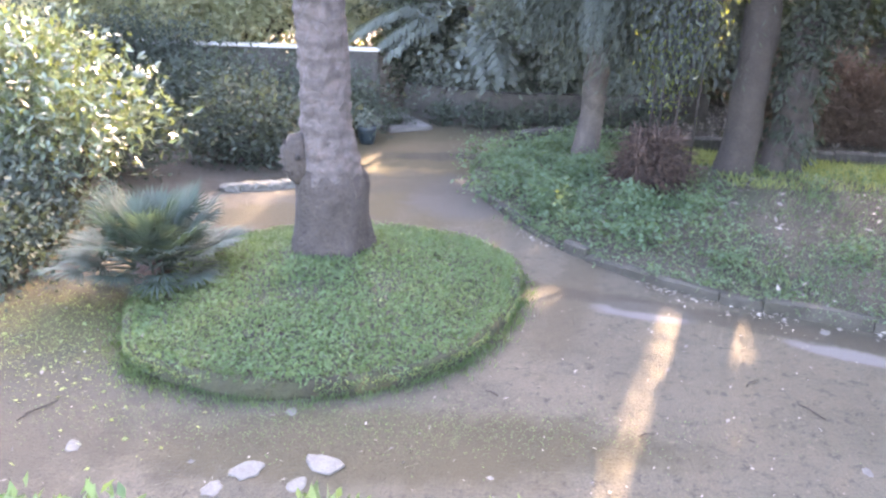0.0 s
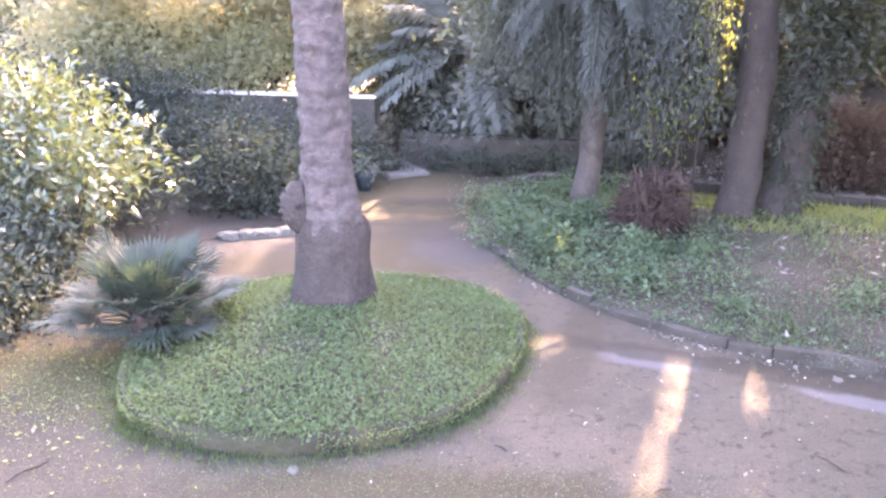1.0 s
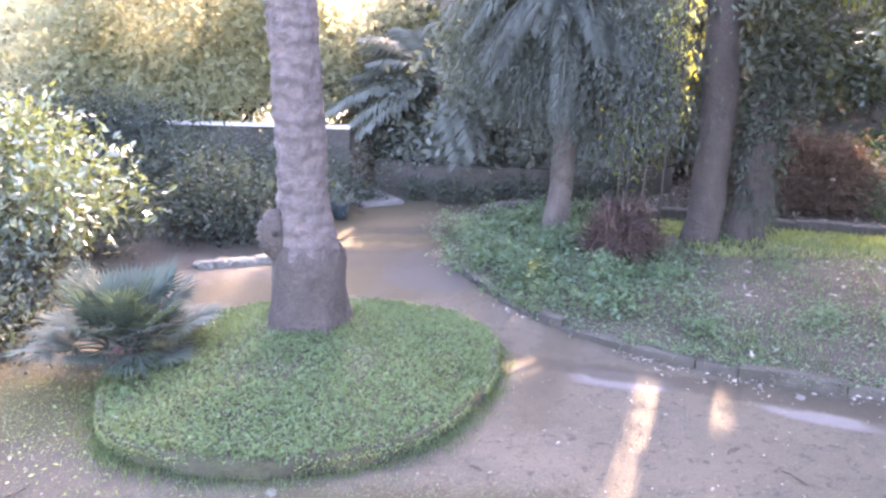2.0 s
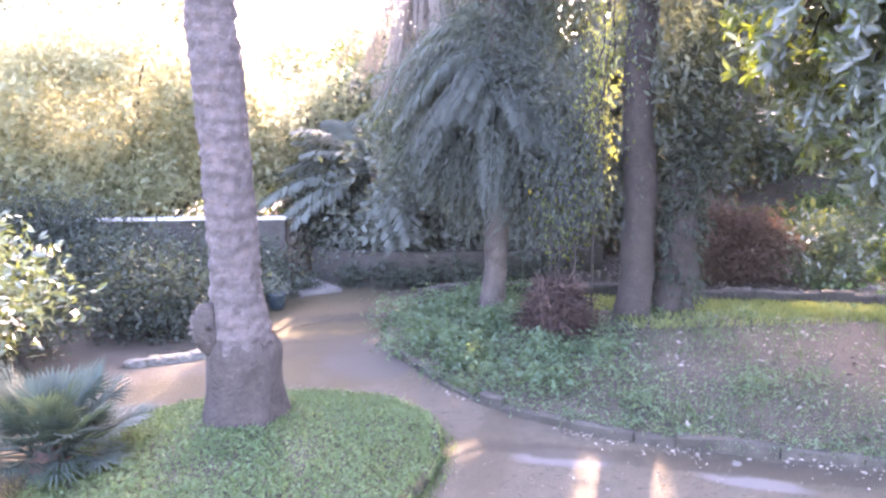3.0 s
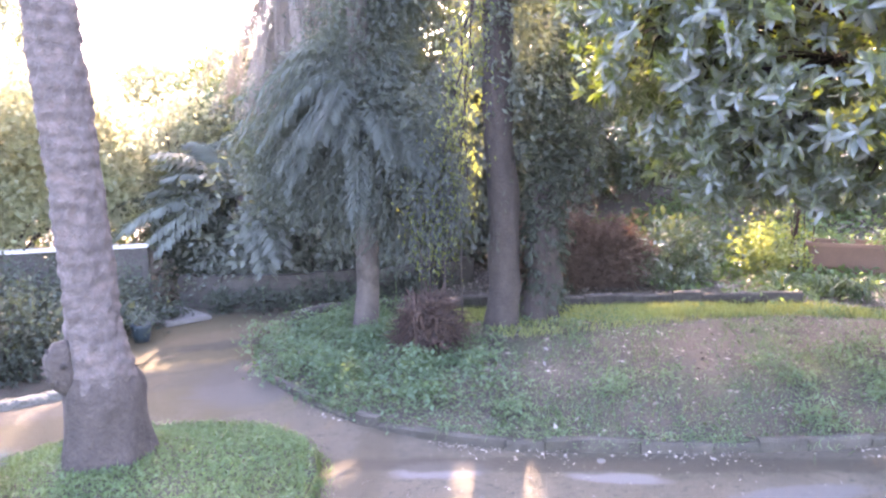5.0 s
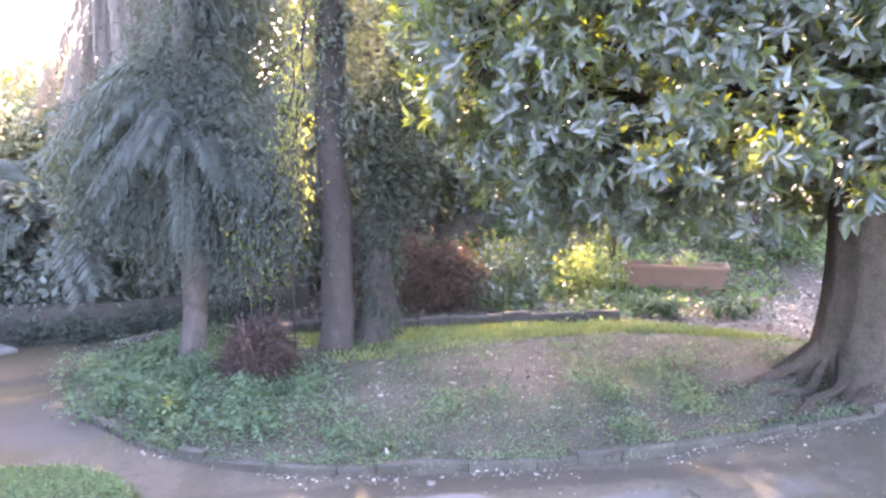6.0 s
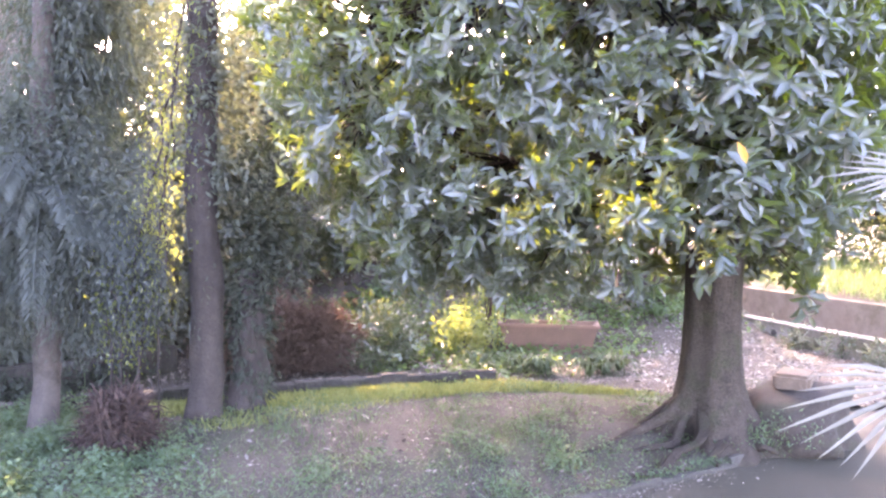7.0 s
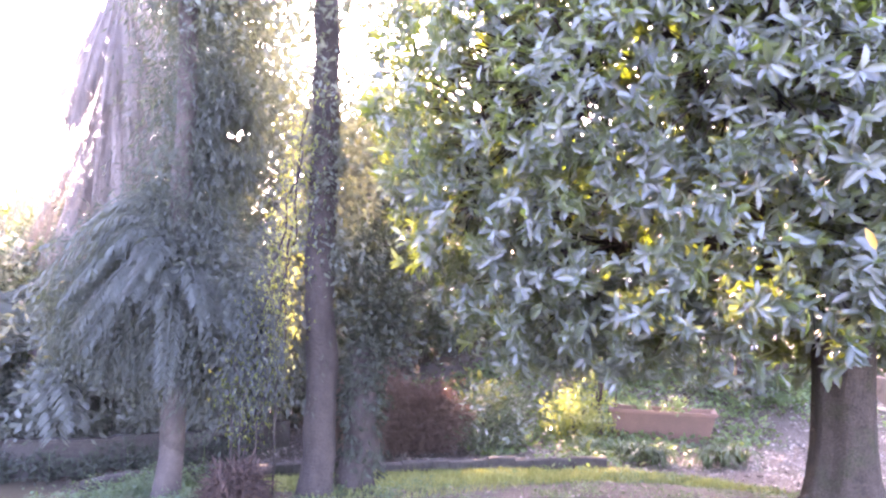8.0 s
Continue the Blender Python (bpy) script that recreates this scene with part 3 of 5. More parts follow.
scatter("weeds", WEED, 17000, in_outline(COARSE_BED, low_green), 0.024, 0.015, bed_z, "low creeping green weeds on the bed of soil", 0.4, lift=1.6)
scatter("grass", GRASS, 9000, in_outline(COARSE_BED, back_strip), 0.10, 0.012, bed_z, "sunlit yellow green grass along the back of the bed", blade=True)


def fringe():
    """Blades that hang over the island kerb."""
    k = rnd.randrange(len(ISLAND))
    p = ISLAND[k].lerp(ISLAND[(k + 1) % len(ISLAND)], rnd.random())
    q = p.lerp(Vector((-0.7, 4.45)), rnd.uniform(-0.03, 0.08))
    return q.x, q.y


scatter("grass", CLOVER, 1700, fringe, 0.05, 0.007, lambda x, y: 0.06 + rnd.random() * 0.04, "grass hanging over the mossy island kerb", blade=True)
scatter("clover", CLOVER, 2600, fringe, 0.02, 0.018, lambda x, y: 0.07 + 0.03 * rnd.random(), "clover creeping over the mossy island kerb")


def moss_foot():
    k = rnd.randrange(len(ISLAND))
    p = ISLAND[k].lerp(ISLAND[(k + 1) % len(ISLAND)], rnd.random())
    q = p.lerp(Vector((-0.7, 4.45)), -abs(rnd.gauss(0, 0.05)) - 0.03)
    return q.x, q.y


scatter("grass", CLOVER, 3600, moss_foot, 0.04, 0.006, lambda x, y: 0.0, "thin grass at the foot of the island kerb", blade=True)


def clump_field(count, draw, radius):
    centres = [c for c in (draw() for _ in range(count)) if c[0] is not None]
    def pick():
        c = rnd.choice(centres)
        return c[0] + rnd.gauss(0, radius), c[1] + rnd.gauss(0, radius)
    return pick


def left_end(x, y):
    return 1.0 if x < 1.6 and y > 5.5 else (0.3 if x < 2.2 and y > 5.2 else 0.0)


scatter("weeds", WEED, 17000, clump_field(60, in_outline(COARSE_BED, left_end), 0.13), 0.046, 0.027, lambda x, y: 0.06 + (0.20 + 0.16 * noise.noise(Vector((x * 2.5, y * 2.5, 8)))) * rnd.random() ** 1.3 if edge_gap(x, y, COARSE_BED) > 0.07 else 0.02, "tall soft blue green weeds at the tip of the bed", 0.5, lift=1.0)
scatter("weeds", WEED, 9000, clump_field(40, in_outline(COARSE_BED, lambda x, y: (0.9 if y < 5.2 else 0.25) if edge_gap(x, y, COARSE_BED) > 0.22 else 0.0), 0.10), 0.036, 0.020, lambda x, y: bed_z(x, y) + 0.10 * rnd.random() ** 1.5, "clumps of green weeds along the kerb", 0.5)
scatter("grass", WEED, 6000, clump_field(90, in_outline(COARSE_BED), 0.14), 0.07, 0.007, bed_z, "tufts of green grass on the bed", blade=True)
scatter("grass", GRASS, 5000, in_outline(COARSE_BED, lambda x, y: 0.6 if y > 6.6 and x > 2.4 else 0.0), 0.07, 0.010, bed_z, "thin yellow green grass on the bed", blade=True)
scatter("leaf_litter", LITTER, 1500, in_outline(COARSE_BED, lambda x, y: 1.0 if x > 2.2 else 0.2), 0.055, 0.026, bed_z, "dead leaves lying on the bed", 0.12, lift=0.25)


def moss_spot():
    return rnd.gauss(-2.2, 0.45), rnd.gauss(3.95, 0.35)


scatter("moss", GRASS, 7000, moss_spot, 0.009, 0.008, lambda x, y: 0.003, "yellow green moss on the drive", 0.2, lift=0.3)
scatter("moss", CLOVER, 5000, lambda: (rnd.gauss(-0.6, 0.8), 3.12 + rnd.gauss(0, 0.12)), 0.007, 0.006, lambda x, y: 0.003, "thin moss on the drive before the island", 0.2, lift=0.3)


def kerb_line():
    k = rnd.uniform(0, 47)
    p = BED[int(k)].lerp(BED[int(k) + 1], k % 1)
    q = p.lerp(Vector((3.6, 6.2)), rnd.gauss(0.012, 0.012))
    if noise.noise(Vector((q.x * 2.2, q.y * 2.2, 7))) < -0.05:
        return None, None
    return q.x, q.y


scatter("weeds", WEED, 3000, kerb_line, 0.03, 0.016, lambda x, y: 0.03 + 0.07 * rnd.random(), "weeds spilling over the bed kerb", 0.5)
def kerb_moss():
    k = rnd.uniform(0, 49)
    p = BED[int(k)].lerp(BED[int(k) + 1], k % 1)
    if noise.noise(Vector((p.x * 3.1, p.y * 3.1, 17))) < 0.02:
        return None, None
    q = p + (p - Vector((3.6, 6.2))).normalized() * rnd.uniform(-0.04, 0.05)
    return q.x, q.y


scatter("moss", WEED, 7000, kerb_moss, 0.013, 0.011, lambda x, y: 0.085 * rnd.random() ** 0.6, "dull green moss on the bed kerb", 0.6, lift=0.3)
scatter("leaf_litter", LITTER, 700, lambda: (lambda q: (q[0] + rnd.gauss(-0.04, 0.05), q[1] - abs(rnd.gauss(0.07, 0.05))) if q[0] is not None else q)(kerb_line()), 0.035, 0.02, lambda x, y: 0.004, "dead leaves along the foot of the kerb", 0.15, lift=0.3)


def kerb_face():
    """Tufts of moss on the outer face of the island kerb, in patches."""
    k = rnd.randrange(len(ISLAND))
    p = ISLAND[k].lerp(ISLAND[(k + 1) % len(ISLAND)], rnd.random())
    if noise.noise(Vector((p.x * 2.5, p.y * 2.5, 11))) < -0.08:
        return None, None
    q = p + (p - Vector((-0.7, 4.45))).normalized() * 0.042
    return q.x, q.y


scatter("moss", CLOVER, 4200, kerb_face, 0.014, 0.012, lambda x, y: 0.09 * rnd.random(), "green moss clinging to the island kerb", 0.6, lift=0.3)
scatter("moss", GRASS, 2400, kerb_face, 0.012, 0.010, lambda x, y: 0.05 + 0.045 * rnd.random(), "yellow moss on the edge of the island kerb", 0.6, lift=0.3)
scatter("leaf_litter", LITTER, 500, lambda: (rnd.uniform(-2.5, 5.0), rnd.uniform(2.2, 4.3)), 0.016, 0.010, lambda x, y: 0.003 if not inside(x, y, COARSE_ISLAND) and not inside(x, y, COARSE_BED) else 0.13, "small dry crumbs of leaves on the drive", 0.1, lift=0.1)


# ---- the palm on the island ----
def palm_tree():
    base = thing("palm_tree", (-0.80, 4.80, 0.12), "tall palm trunk with ringed grey bark on a clover mound", "palm tree")
    verts, faces, sides = [], [], 56
    rows = 285
    for i in range(rows):
        z = 0.30 + i * 0.020
        ring = (z / 0.085 + 0.5 * noise.noise(Vector((0, 0, z * 4)))) % 1.0
        r0 = 0.140 - 0.002 * z + 0.055 * math.exp(-((z - 0.5) / 0.32) ** 2)
        for k in range(sides):
            a = 2 * math.pi * k / sides
            skew = (z / 0.085 + 0.35 * math.sin(a + z)) % 1.0
            r = r0 + 0.010 * (1 - skew) + 0.013 * abs(math.sin(a * 5 + z * 19) * math.sin(a * 5 - z * 19)) + 0.020 * noise.noise(Vector((math.cos(a) * 2.2, math.sin(a) * 2.2, z * 5))) + 0.006 * noise.noise(Vector((math.cos(a) * 7, math.sin(a) * 7, z * 14)))
            verts.append((r * math.cos(a) + 0.015 * math.sin(z * 1.1) - 0.042 * z, r * math.sin(a), z))
    for i in range(rows - 1):
        for k in range(sides):
            k2 = (k + 1) % sides
            faces.append((i * sides + k, i * sides + k2, (i + 1) * sides + k2, (i + 1) * sides + k))
    mesh_ob("trunk", verts, faces, PALM_BARK, base, "ringed pinkish grey palm trunk")
    # swollen foot
    verts, faces, sides = [], [], 48
    prof = [(-0.12, 0.38), (-0.04, 0.335), (0.04, 0.295), (0.12, 0.265), (0.22, 0.248), (0.32, 0.243), (0.42, 0.24), (0.50, 0.232), (0.56, 0.215), (0.62, 0.17)]
    for z, r0 in prof:
        for k in range(sides):
            a = 2 * math.pi * k / sides
            r = r0 * (1 + 0.10 * noise.noise(Vector((math.cos(a) * 2, math.sin(a) * 2, z * 4))) + 0.06 * noise.noise(Vector((math.cos(a) * 9, math.sin(a) * 9, z * 9))))
            ragged = 0.07 * noise.noise(Vector((math.cos(a) * 2.5, math.sin(a) * 2.5, 4))) * max(0, (z - 0.25) / 0.35)
            verts.append((r * math.cos(a), r * math.sin(a), z + ragged))
    for i in range(len(prof) - 1):
        for k in range(sides):
            k2 = (k + 1) % sides
            faces.append((i * sides + k, i * sides + k2, (i + 1) * sides + k2, (i + 1) * sides + k))
    mesh_ob("root_mass", verts, faces, PALM_FOOT, base, "dark fibrous swollen foot of the palm")
    s = Soup()
    tube(s, [(-0.17, -0.06, 0.52), (-0.195, -0.08, 0.58), (-0.205, -0.09, 0.66), (-0.205, -0.09, 0.73), (-0.18, -0.07, 0.80), (-0.15, -0.05, 0.83)], [0.045, 0.08, 0.095, 0.092, 0.06, 0.02], 20, 0.6)
    for _ in range(34):
        d = rand_dir()
        p = Vector((-0.2, -0.09, 0.69)) + Vector((d.x * 0.085, d.y * 0.085, d.z * 0.11))
        tube(s, [p - d * 0.03, p, p + d * rnd.uniform(0.01, 0.045)], [0.026, 0.022, 0.006], 8, 0.4)
    s.ob("burl", PALM_FOOT, base, "knobbly brown burl on the trunk")
    return base


palm_tree()


# ---- fronds ----
def feather(soup, spine, start, way, length, droop, leaflets=34, leaf_len=0.28, leaf_w=0.02, hang=0.35, side_tilt=0.35, origin=None):
    """A feather palm frond: a drooping spine and two rows of leaflets; none where it would stand in a gap of the sun."""
    start, way = Vector(start), Vector(way).normalized()
    pts = []
    for i in range(13):
        u = i / 12
        pts.append(start + way * (length * u) + Vector((0, 0, -droop * u * u * length)))
    blades = []
    for k in range(leaflets):
        u = 0.12 + 0.88 * k / leaflets
        i = min(11, int(u * 12))
        p = pts[i].lerp(pts[i + 1], u * 12 - i)
        t = (pts[i + 1] - pts[i]).normalized()
        x, y, z = basis(t, (0, 0, 1))
        ll = leaf_len * (0.45 + 0.55 * math.sin(math.pi * min(1, 0.15 + u * 0.85))) * rnd.uniform(0.85, 1.1)
        for sgn in (-1, 1):
            w = (x * sgn + t * 0.75 + z * rnd.uniform(-0.1, side_tilt) - Vector((0, 0, hang))).normalized()
            a, b, c = basis(w, z * 0.8 + x * (0.5 * sgn))
            q = p + w * ll * 0.55
            e = p + w * ll + Vector((0, 0, -hang * ll * 0.5))
            blades.append((p, q - a * leaf_w / 2 - c * 0.004, q + a * leaf_w / 2 - c * 0.004, e))
    if origin is not None:
        free = shaded(np.array([b[1] for b in blades]) + np.array(origin))
        runs, start_k = [(0, 0)], 0
        for k in range(0, len(free) + 1, 2):
            if k == len(free) or not (free[k] and free[k + 1]):
                runs.append((start_k, k))
                start_k = k + 2
        lo, hi = max(runs, key=lambda q: q[1] - q[0])
        if hi - lo < 0.4 * len(free):
            return False
        blades = blades[lo:hi]
        pts = pts[:max(3, min(13, int((0.12 + 0.88 * hi / len(free)) * 12) + 2))]
    for b in blades:
        soup.add(b, [(0, 1, 2), (1, 3, 2)])
    tube(spine, pts, [0.014 * (1 - 0.8 * i / 12) for i in range(len(pts))], 5)
    return True


def fan(soup, spine, start, way, length, size, segments=16, spread=2.6, width=0.03, droop=0.1, face=(0, 0, 1)):
    """A fan palm leaf: a stalk and a half disc of narrow blades."""
    start, way = Vector(start), Vector(way).normalized()
    hub = start + way * length + Vector((0, 0, -droop * length * 0.3))
    tube(spine, [start, start.lerp(hub, 0.5) + Vector((0, 0, 0.02)), hub], [0.009, 0.007, 0.006], 5)
    x, y, z = basis(way, face)
    for k in range(segments):
        a = -spread / 2 + spread * k / (segments - 1)
        d = (y * math.cos(a) + x * math.sin(a)).normalized()
        ll = size * (1 - 0.25 * abs(a) / (spread / 2)) * rnd.uniform(0.88, 1.05)
        side = (x * math.cos(a) - y * math.sin(a)) * (width / 2)
        m = hub + d * ll * 0.55 + z * rnd.uniform(-0.01, 0.01)
        e = hub + d * ll + Vector((0, 0, -droop * ll * rnd.uniform(0.5, 1.6)))
        soup.add([hub, m - side, m + z * (width * 0.35), m + side, e], [(0, 2, 1), (0, 3, 2), (1, 2, 4), (2, 3, 4)])


def fan_palm(x, y, label, ways, size=1.0, z0=0.02):
    base = thing("fan_palm", (x, y, z0), label, "fan palm")
    for a, el, ln in ways:
        w = (math.cos(a) * math.cos(el), math.sin(a) * math.cos(el), math.sin(el))
        s, st = Soup(), Soup()
        fan(s, st, (rnd.gauss(0, 0.04), rnd.gauss(0, 0.04), 0.08), w, ln * size, rnd.uniform(0.34, 0.44) * size, 19, 2.5, width=0.024 * size, droop=0.12)
        f = s.ob("frond", FAN_LEAF, base)
        st.ob("stalk", FAN_LEAF, f)
    s = Soup()
    tube(s, [(0, 0, -0.08), (0, 0, 0.08), (0, 0, 0.16)], [0.11, 0.12, 0.06], 12, 0.3)
    s.ob("stem", FIBRE, base)


fan_palm(-1.86, 4.46, "low grey green fan palm beside the island kerb",
         [(k * 2.4, 0.12 + 1.15 * ((k * 0.41) % 1), 0.28 + 0.26 * ((k * 0.37) % 1)) for k in range(66)], 0.74, 0.06)


# ---- magnolia ----
def magnolia():
    base = thing("magnolia_tree", (6.52, 4.31, 0.1), "large magnolia with buttressed grey trunk and glossy leaves", "tree")
    zs = [-0.15, 0.0, 0.08, 0.18, 0.32, 0.5, 0.75, 1.0, 1.3, 1.6, 1.9, 2.4, 3.2, 4.2, 5.2, 6.0]
    rs = [0.74, 0.60, 0.50, 0.42, 0.35, 0.305, 0.275, 0.262, 0.255, 0.26, 0.24, 0.2, 0.16, 0.12, 0.08, 0.04]
    sides = 48
    verts, faces = [], []
    for i, (z, r) in enumerate(zip(zs, rs)):
        for k in range(sides):
            a = 2 * math.pi * k / sides
            flare = max(0, 0.5 - z) * 0.9
            rr = r * (1 + flare * (0.34 * math.sin(5 * a + 0.6) + 0.16 * math.sin(9 * a)) + 0.035 * math.sin(3 * a + z) + 0.03 * math.sin(7 * a) + 0.05 * noise.noise(Vector((math.cos(a) * 2, math.sin(a) * 2, z))) + 0.02 * noise.noise(Vector((math.cos(a) * 6, math.sin(a) * 6, z * 2))))
            verts.append((rr * math.cos(a) + 0.02 * z, rr * math.sin(a), z))
    for i in range(len(zs) - 1):
        for k in range(sides):
            k2 = (k + 1) % sides
            faces.append((i * sides + k, i * sides + k2, (i + 1) * sides + k2, (i + 1) * sides + k))
    mesh_ob("trunk", verts, faces, MAGNOLIA_BARK, base, "grey brown fluted trunk")
    for a, ln, w in ((2.5, 1.3, 0.06), (2.85, 2.0, 0.085), (3.12, 1.3, 0.06), (3.45, 1.5, 0.07), (3.95, 0.7, 0.075), (4.35, 0.45, 0.08), (4.7, 0.5, 0.07), (5.1, 0.35, 0.07), (5.5, 0.6, 0.07), (2.3, 0.9, 0.06), (1.5, 0.8, 0.07), (0.3, 0.6, 0.07)):
        r = Soup()
        pts, rad = [], []
        for i in range(14):
            u = i / 13
            d = 0.20 + ln * u
            aa = a + 0.16 * math.sin(u * 3.5 + a * 2) + 0.05 * math.sin(u * 11 + a * 7)
            pts.append((d * math.cos(aa), d * math.sin(aa), 0.34 * (1 - u) ** 4 + 0.022 + 0.022 * math.sin(u * 7 + a * 3) + 0.012 * math.sin(u * 19 + a) - 0.07 * u * u))
            rad.append(w * 0.62 * (1 - 0.8 * u) * (1.25 - 0.25 * math.cos(u * 3)) * (1 + 0.2 * math.sin(u * 13 + a * 5)))
        tube(r, pts, rad, 12, 1.3)
        r.ob("root", MAGNOLIA_BARK, base)
    # crown of leaf rosettes on limbs and twigs
    centre, radii = Vector((-0.7, 0.85, 3.7)), Vector((3.45, 2.65, 3.0))
    hubs = []
    twigs = Soup()
    for _ in range(20):
        d = rand_dir(0.15)
        hub = centre + Vector((d.x * radii.x, d.y * radii.y, d.z * radii.z)) * rnd.uniform(0.45, 0.7)
        hub.z = max(hub.z, 1.9)
        limb = Soup()
        tube(limb, bend((0.03, 0, rnd.uniform(1.7, 3.4)), hub, -0.15, 6, 0.06), [0.06 - 0.0075 * i for i in range(7)], 7)
        limb.ob("limb", MAGNOLIA_BARK, base)
        hubs.append(hub)
    # low leaves that the sun reaches through the crown
    windows = [(Vector((-2.72, -0.33, 2.04)), 0.22), (Vector((-2.47, -0.48, 1.96)), 0.16), (Vector((-2.2, -0.73, 2.05)), 0.26), (Vector((-2.0, -0.9, 2.15)), 0.24),
               (Vector((-1.47, -0.94, 1.87)), 0.2), (Vector((-2.67, -0.59, 2.31)), 0.14), (Vector((-3.45, 1.5, 2.58)), 0.3), (Vector((-2.69, -0.12, 1.81)), 0.16),
               (Vector((-0.76, -1.51, 2.71)), 0.18), (Vector((-3.4, 0.31, 2.95)), 0.18), (Vector((-2.4, -0.2, 3.6)), 0.2), (Vector((-1.6, -0.9, 4.2)), 0.2)]
    tips, tries = [], 0
    while len(tips) < 8600 and tries < 120000:
        tries += 1
        d = rand_dir()
        r = rnd.uniform(0.30, 1.0) ** 0.5
        p = centre + Vector((d.x * radii.x, d.y * radii.y, d.z * radii.z)) * r
        low = 1.42 + 0.3 * noise.noise(Vector((p.x * 0.9, p.y * 0.9, 2))) + 0.10 * max(0, p.x + 0.2) + (0.34 if -1.5 < p.x < 0.1 else 0.0)
        if p.z < low or noise.noise(p * 0.9) < -0.42:
            continue
        offs = [(p - w, r2) for w, r2 in windows]
        if any(o.dot(SUN_WAY) > 0.3 and (o - SUN_WAY * o.dot(SUN_WAY)).length < r2 for o, r2 in offs):
            continue
        tips.append((p, d))
    for w, r2 in windows:
        for _ in range(int(110 * r2 * r2) + 3):
            d = rand_dir()
            tips.append((w + d * (r2 * rnd.uniform(0.1, 0.75)) - SUN_WAY * 0.15, d))
    # a twig hangs down beside the bole
    tips += [(Vector((0.30, -0.75, 1.22)), Vector((0.3, -0.5, -0.6))), (Vector((0.42, -0.7, 1.36)), Vector((0.4, -0.4, -0.3)))]
    eye = Vector((-6.3, -4.4, 2.0))
    tips.sort(key=lambda t: (t[0] - eye).length)
    crown = Leaves()
    shapes = []
    for k in range(4):
        me = bpy.data.meshes.new("leaf")
        curl = (0.6, 1.0, 1.5, 2.1)[k]
        me.from_pydata([(a * 0.40, b, c * curl) for a, b, c in LEAF], [], [list(f) for f in LEAF_FACES])
        me.polygons.foreach_set("use_smooth", [True] * len(me.polygons))
        me.materials.append(MAGNOLIA)
        shapes.append(me)
    at, way, face, size = [], [], [], []
    single = 0
    for i, (p, d) in enumerate(tips):
        hub = min(hubs, key=lambda h: (h - p).length)
        if (hub - p).length < 1.3 and i % 2 == 0:
            tube(twigs, bend(hub, p, 0.02, 3, 0.04), [0.012, 0.010, 0.008, 0.005], 4, cap=False)
        axis = (d * 0.75 + Vector((0, 0, 0.3)) + rand_dir() * 0.85).normalized()
        x, y, z = basis(axis, rand_dir())
        big = rnd.uniform(0.85, 1.15)
        for k in range(rnd.randint(8, 12)):
            a = k * 2.4 + rnd.uniform(-0.3, 0.3)
            w = (axis * rnd.uniform(-0.3, 1.2) + (x * math.cos(a) + z * math.sin(a)) + Vector((0, 0, rnd.uniform(-0.5, 0.2))) + rand_dir() * 0.3).normalized()
            L = rnd.uniform(0.10, 0.19) * big * (0.82 if p.x < -2.2 else 1.0)
            q = p + axis * rnd.uniform(-0.10, 0.06)
            if single < 300 and i % 2 == 0:
                bx, by, bz = basis(w, axis + rand_dir() * 0.3)
                ob = new("leaf", shapes[rnd.randrange(4)])
                ob.matrix_basis = Matrix(((bx.x * L, by.x * L, bz.x * L, q.x), (bx.y * L, by.y * L, bz.y * L, q.y), (bx.z * L, by.z * L, bz.z * L, q.z), (0, 0, 0, 1)))
                ob.parent = base
                single += 1
            else:
                at.append(q), way.append(w), face.append(axis + rand_dir() * 0.3), size.append(L)
    q = Vector((-2.35, -1.75, 2.5))
    bx, by, bz = basis((0.4, -0.2, -0.8), (-0.7, -0.7, 0.1))
    ye = mesh_ob("leaf", [q + bx * (v[0] * 0.06) + by * (v[1] * 0.15) + bz * (v[2] * 0.15) for v in LEAF], LEAF_FACES, YELLOW_LEAF, base, "single withered yellow leaf")
    size = np.array(size)
    crown.add(np.array(at), np.array(way), np.array(face), size, size * 0.40, True)
    tagged(twigs.ob("twig_mass", MAGNOLIA_BARK, base), kind="stuff")
    tagged(crown.ob("crown", MAGNOLIA, base, "dense rosettes of large glossy dark leaves"), kind="stuff")


magnolia()


# ---- slim trunks in the bed ----
def slim_tree(x, y, r, top, name_label, bark, lean=(0, 0), crown=None, shag=0.15):
    base = thing("slim_tree", (x, y, 0.08), name_label, "tree")
    s = Soup()
    pts, rad = [], []
    for i in range(36):
        u = i / 35
        z = -0.1 + (top + 0.1) * u
        pts.append((lean[0] * z + 0.02 * math.sin(z * 2), lean[1] * z + 0.02 * math.cos(z * 1.7), z))
        rad.append(r * (1 + 0.35 * math.exp(-max(0, z) / 0.15)) * (1 - 0.35 * u))
    tube(s, pts, rad, 20, shag)
    s.ob("trunk", bark, base)
    if crown:
        crown(base)
    return base


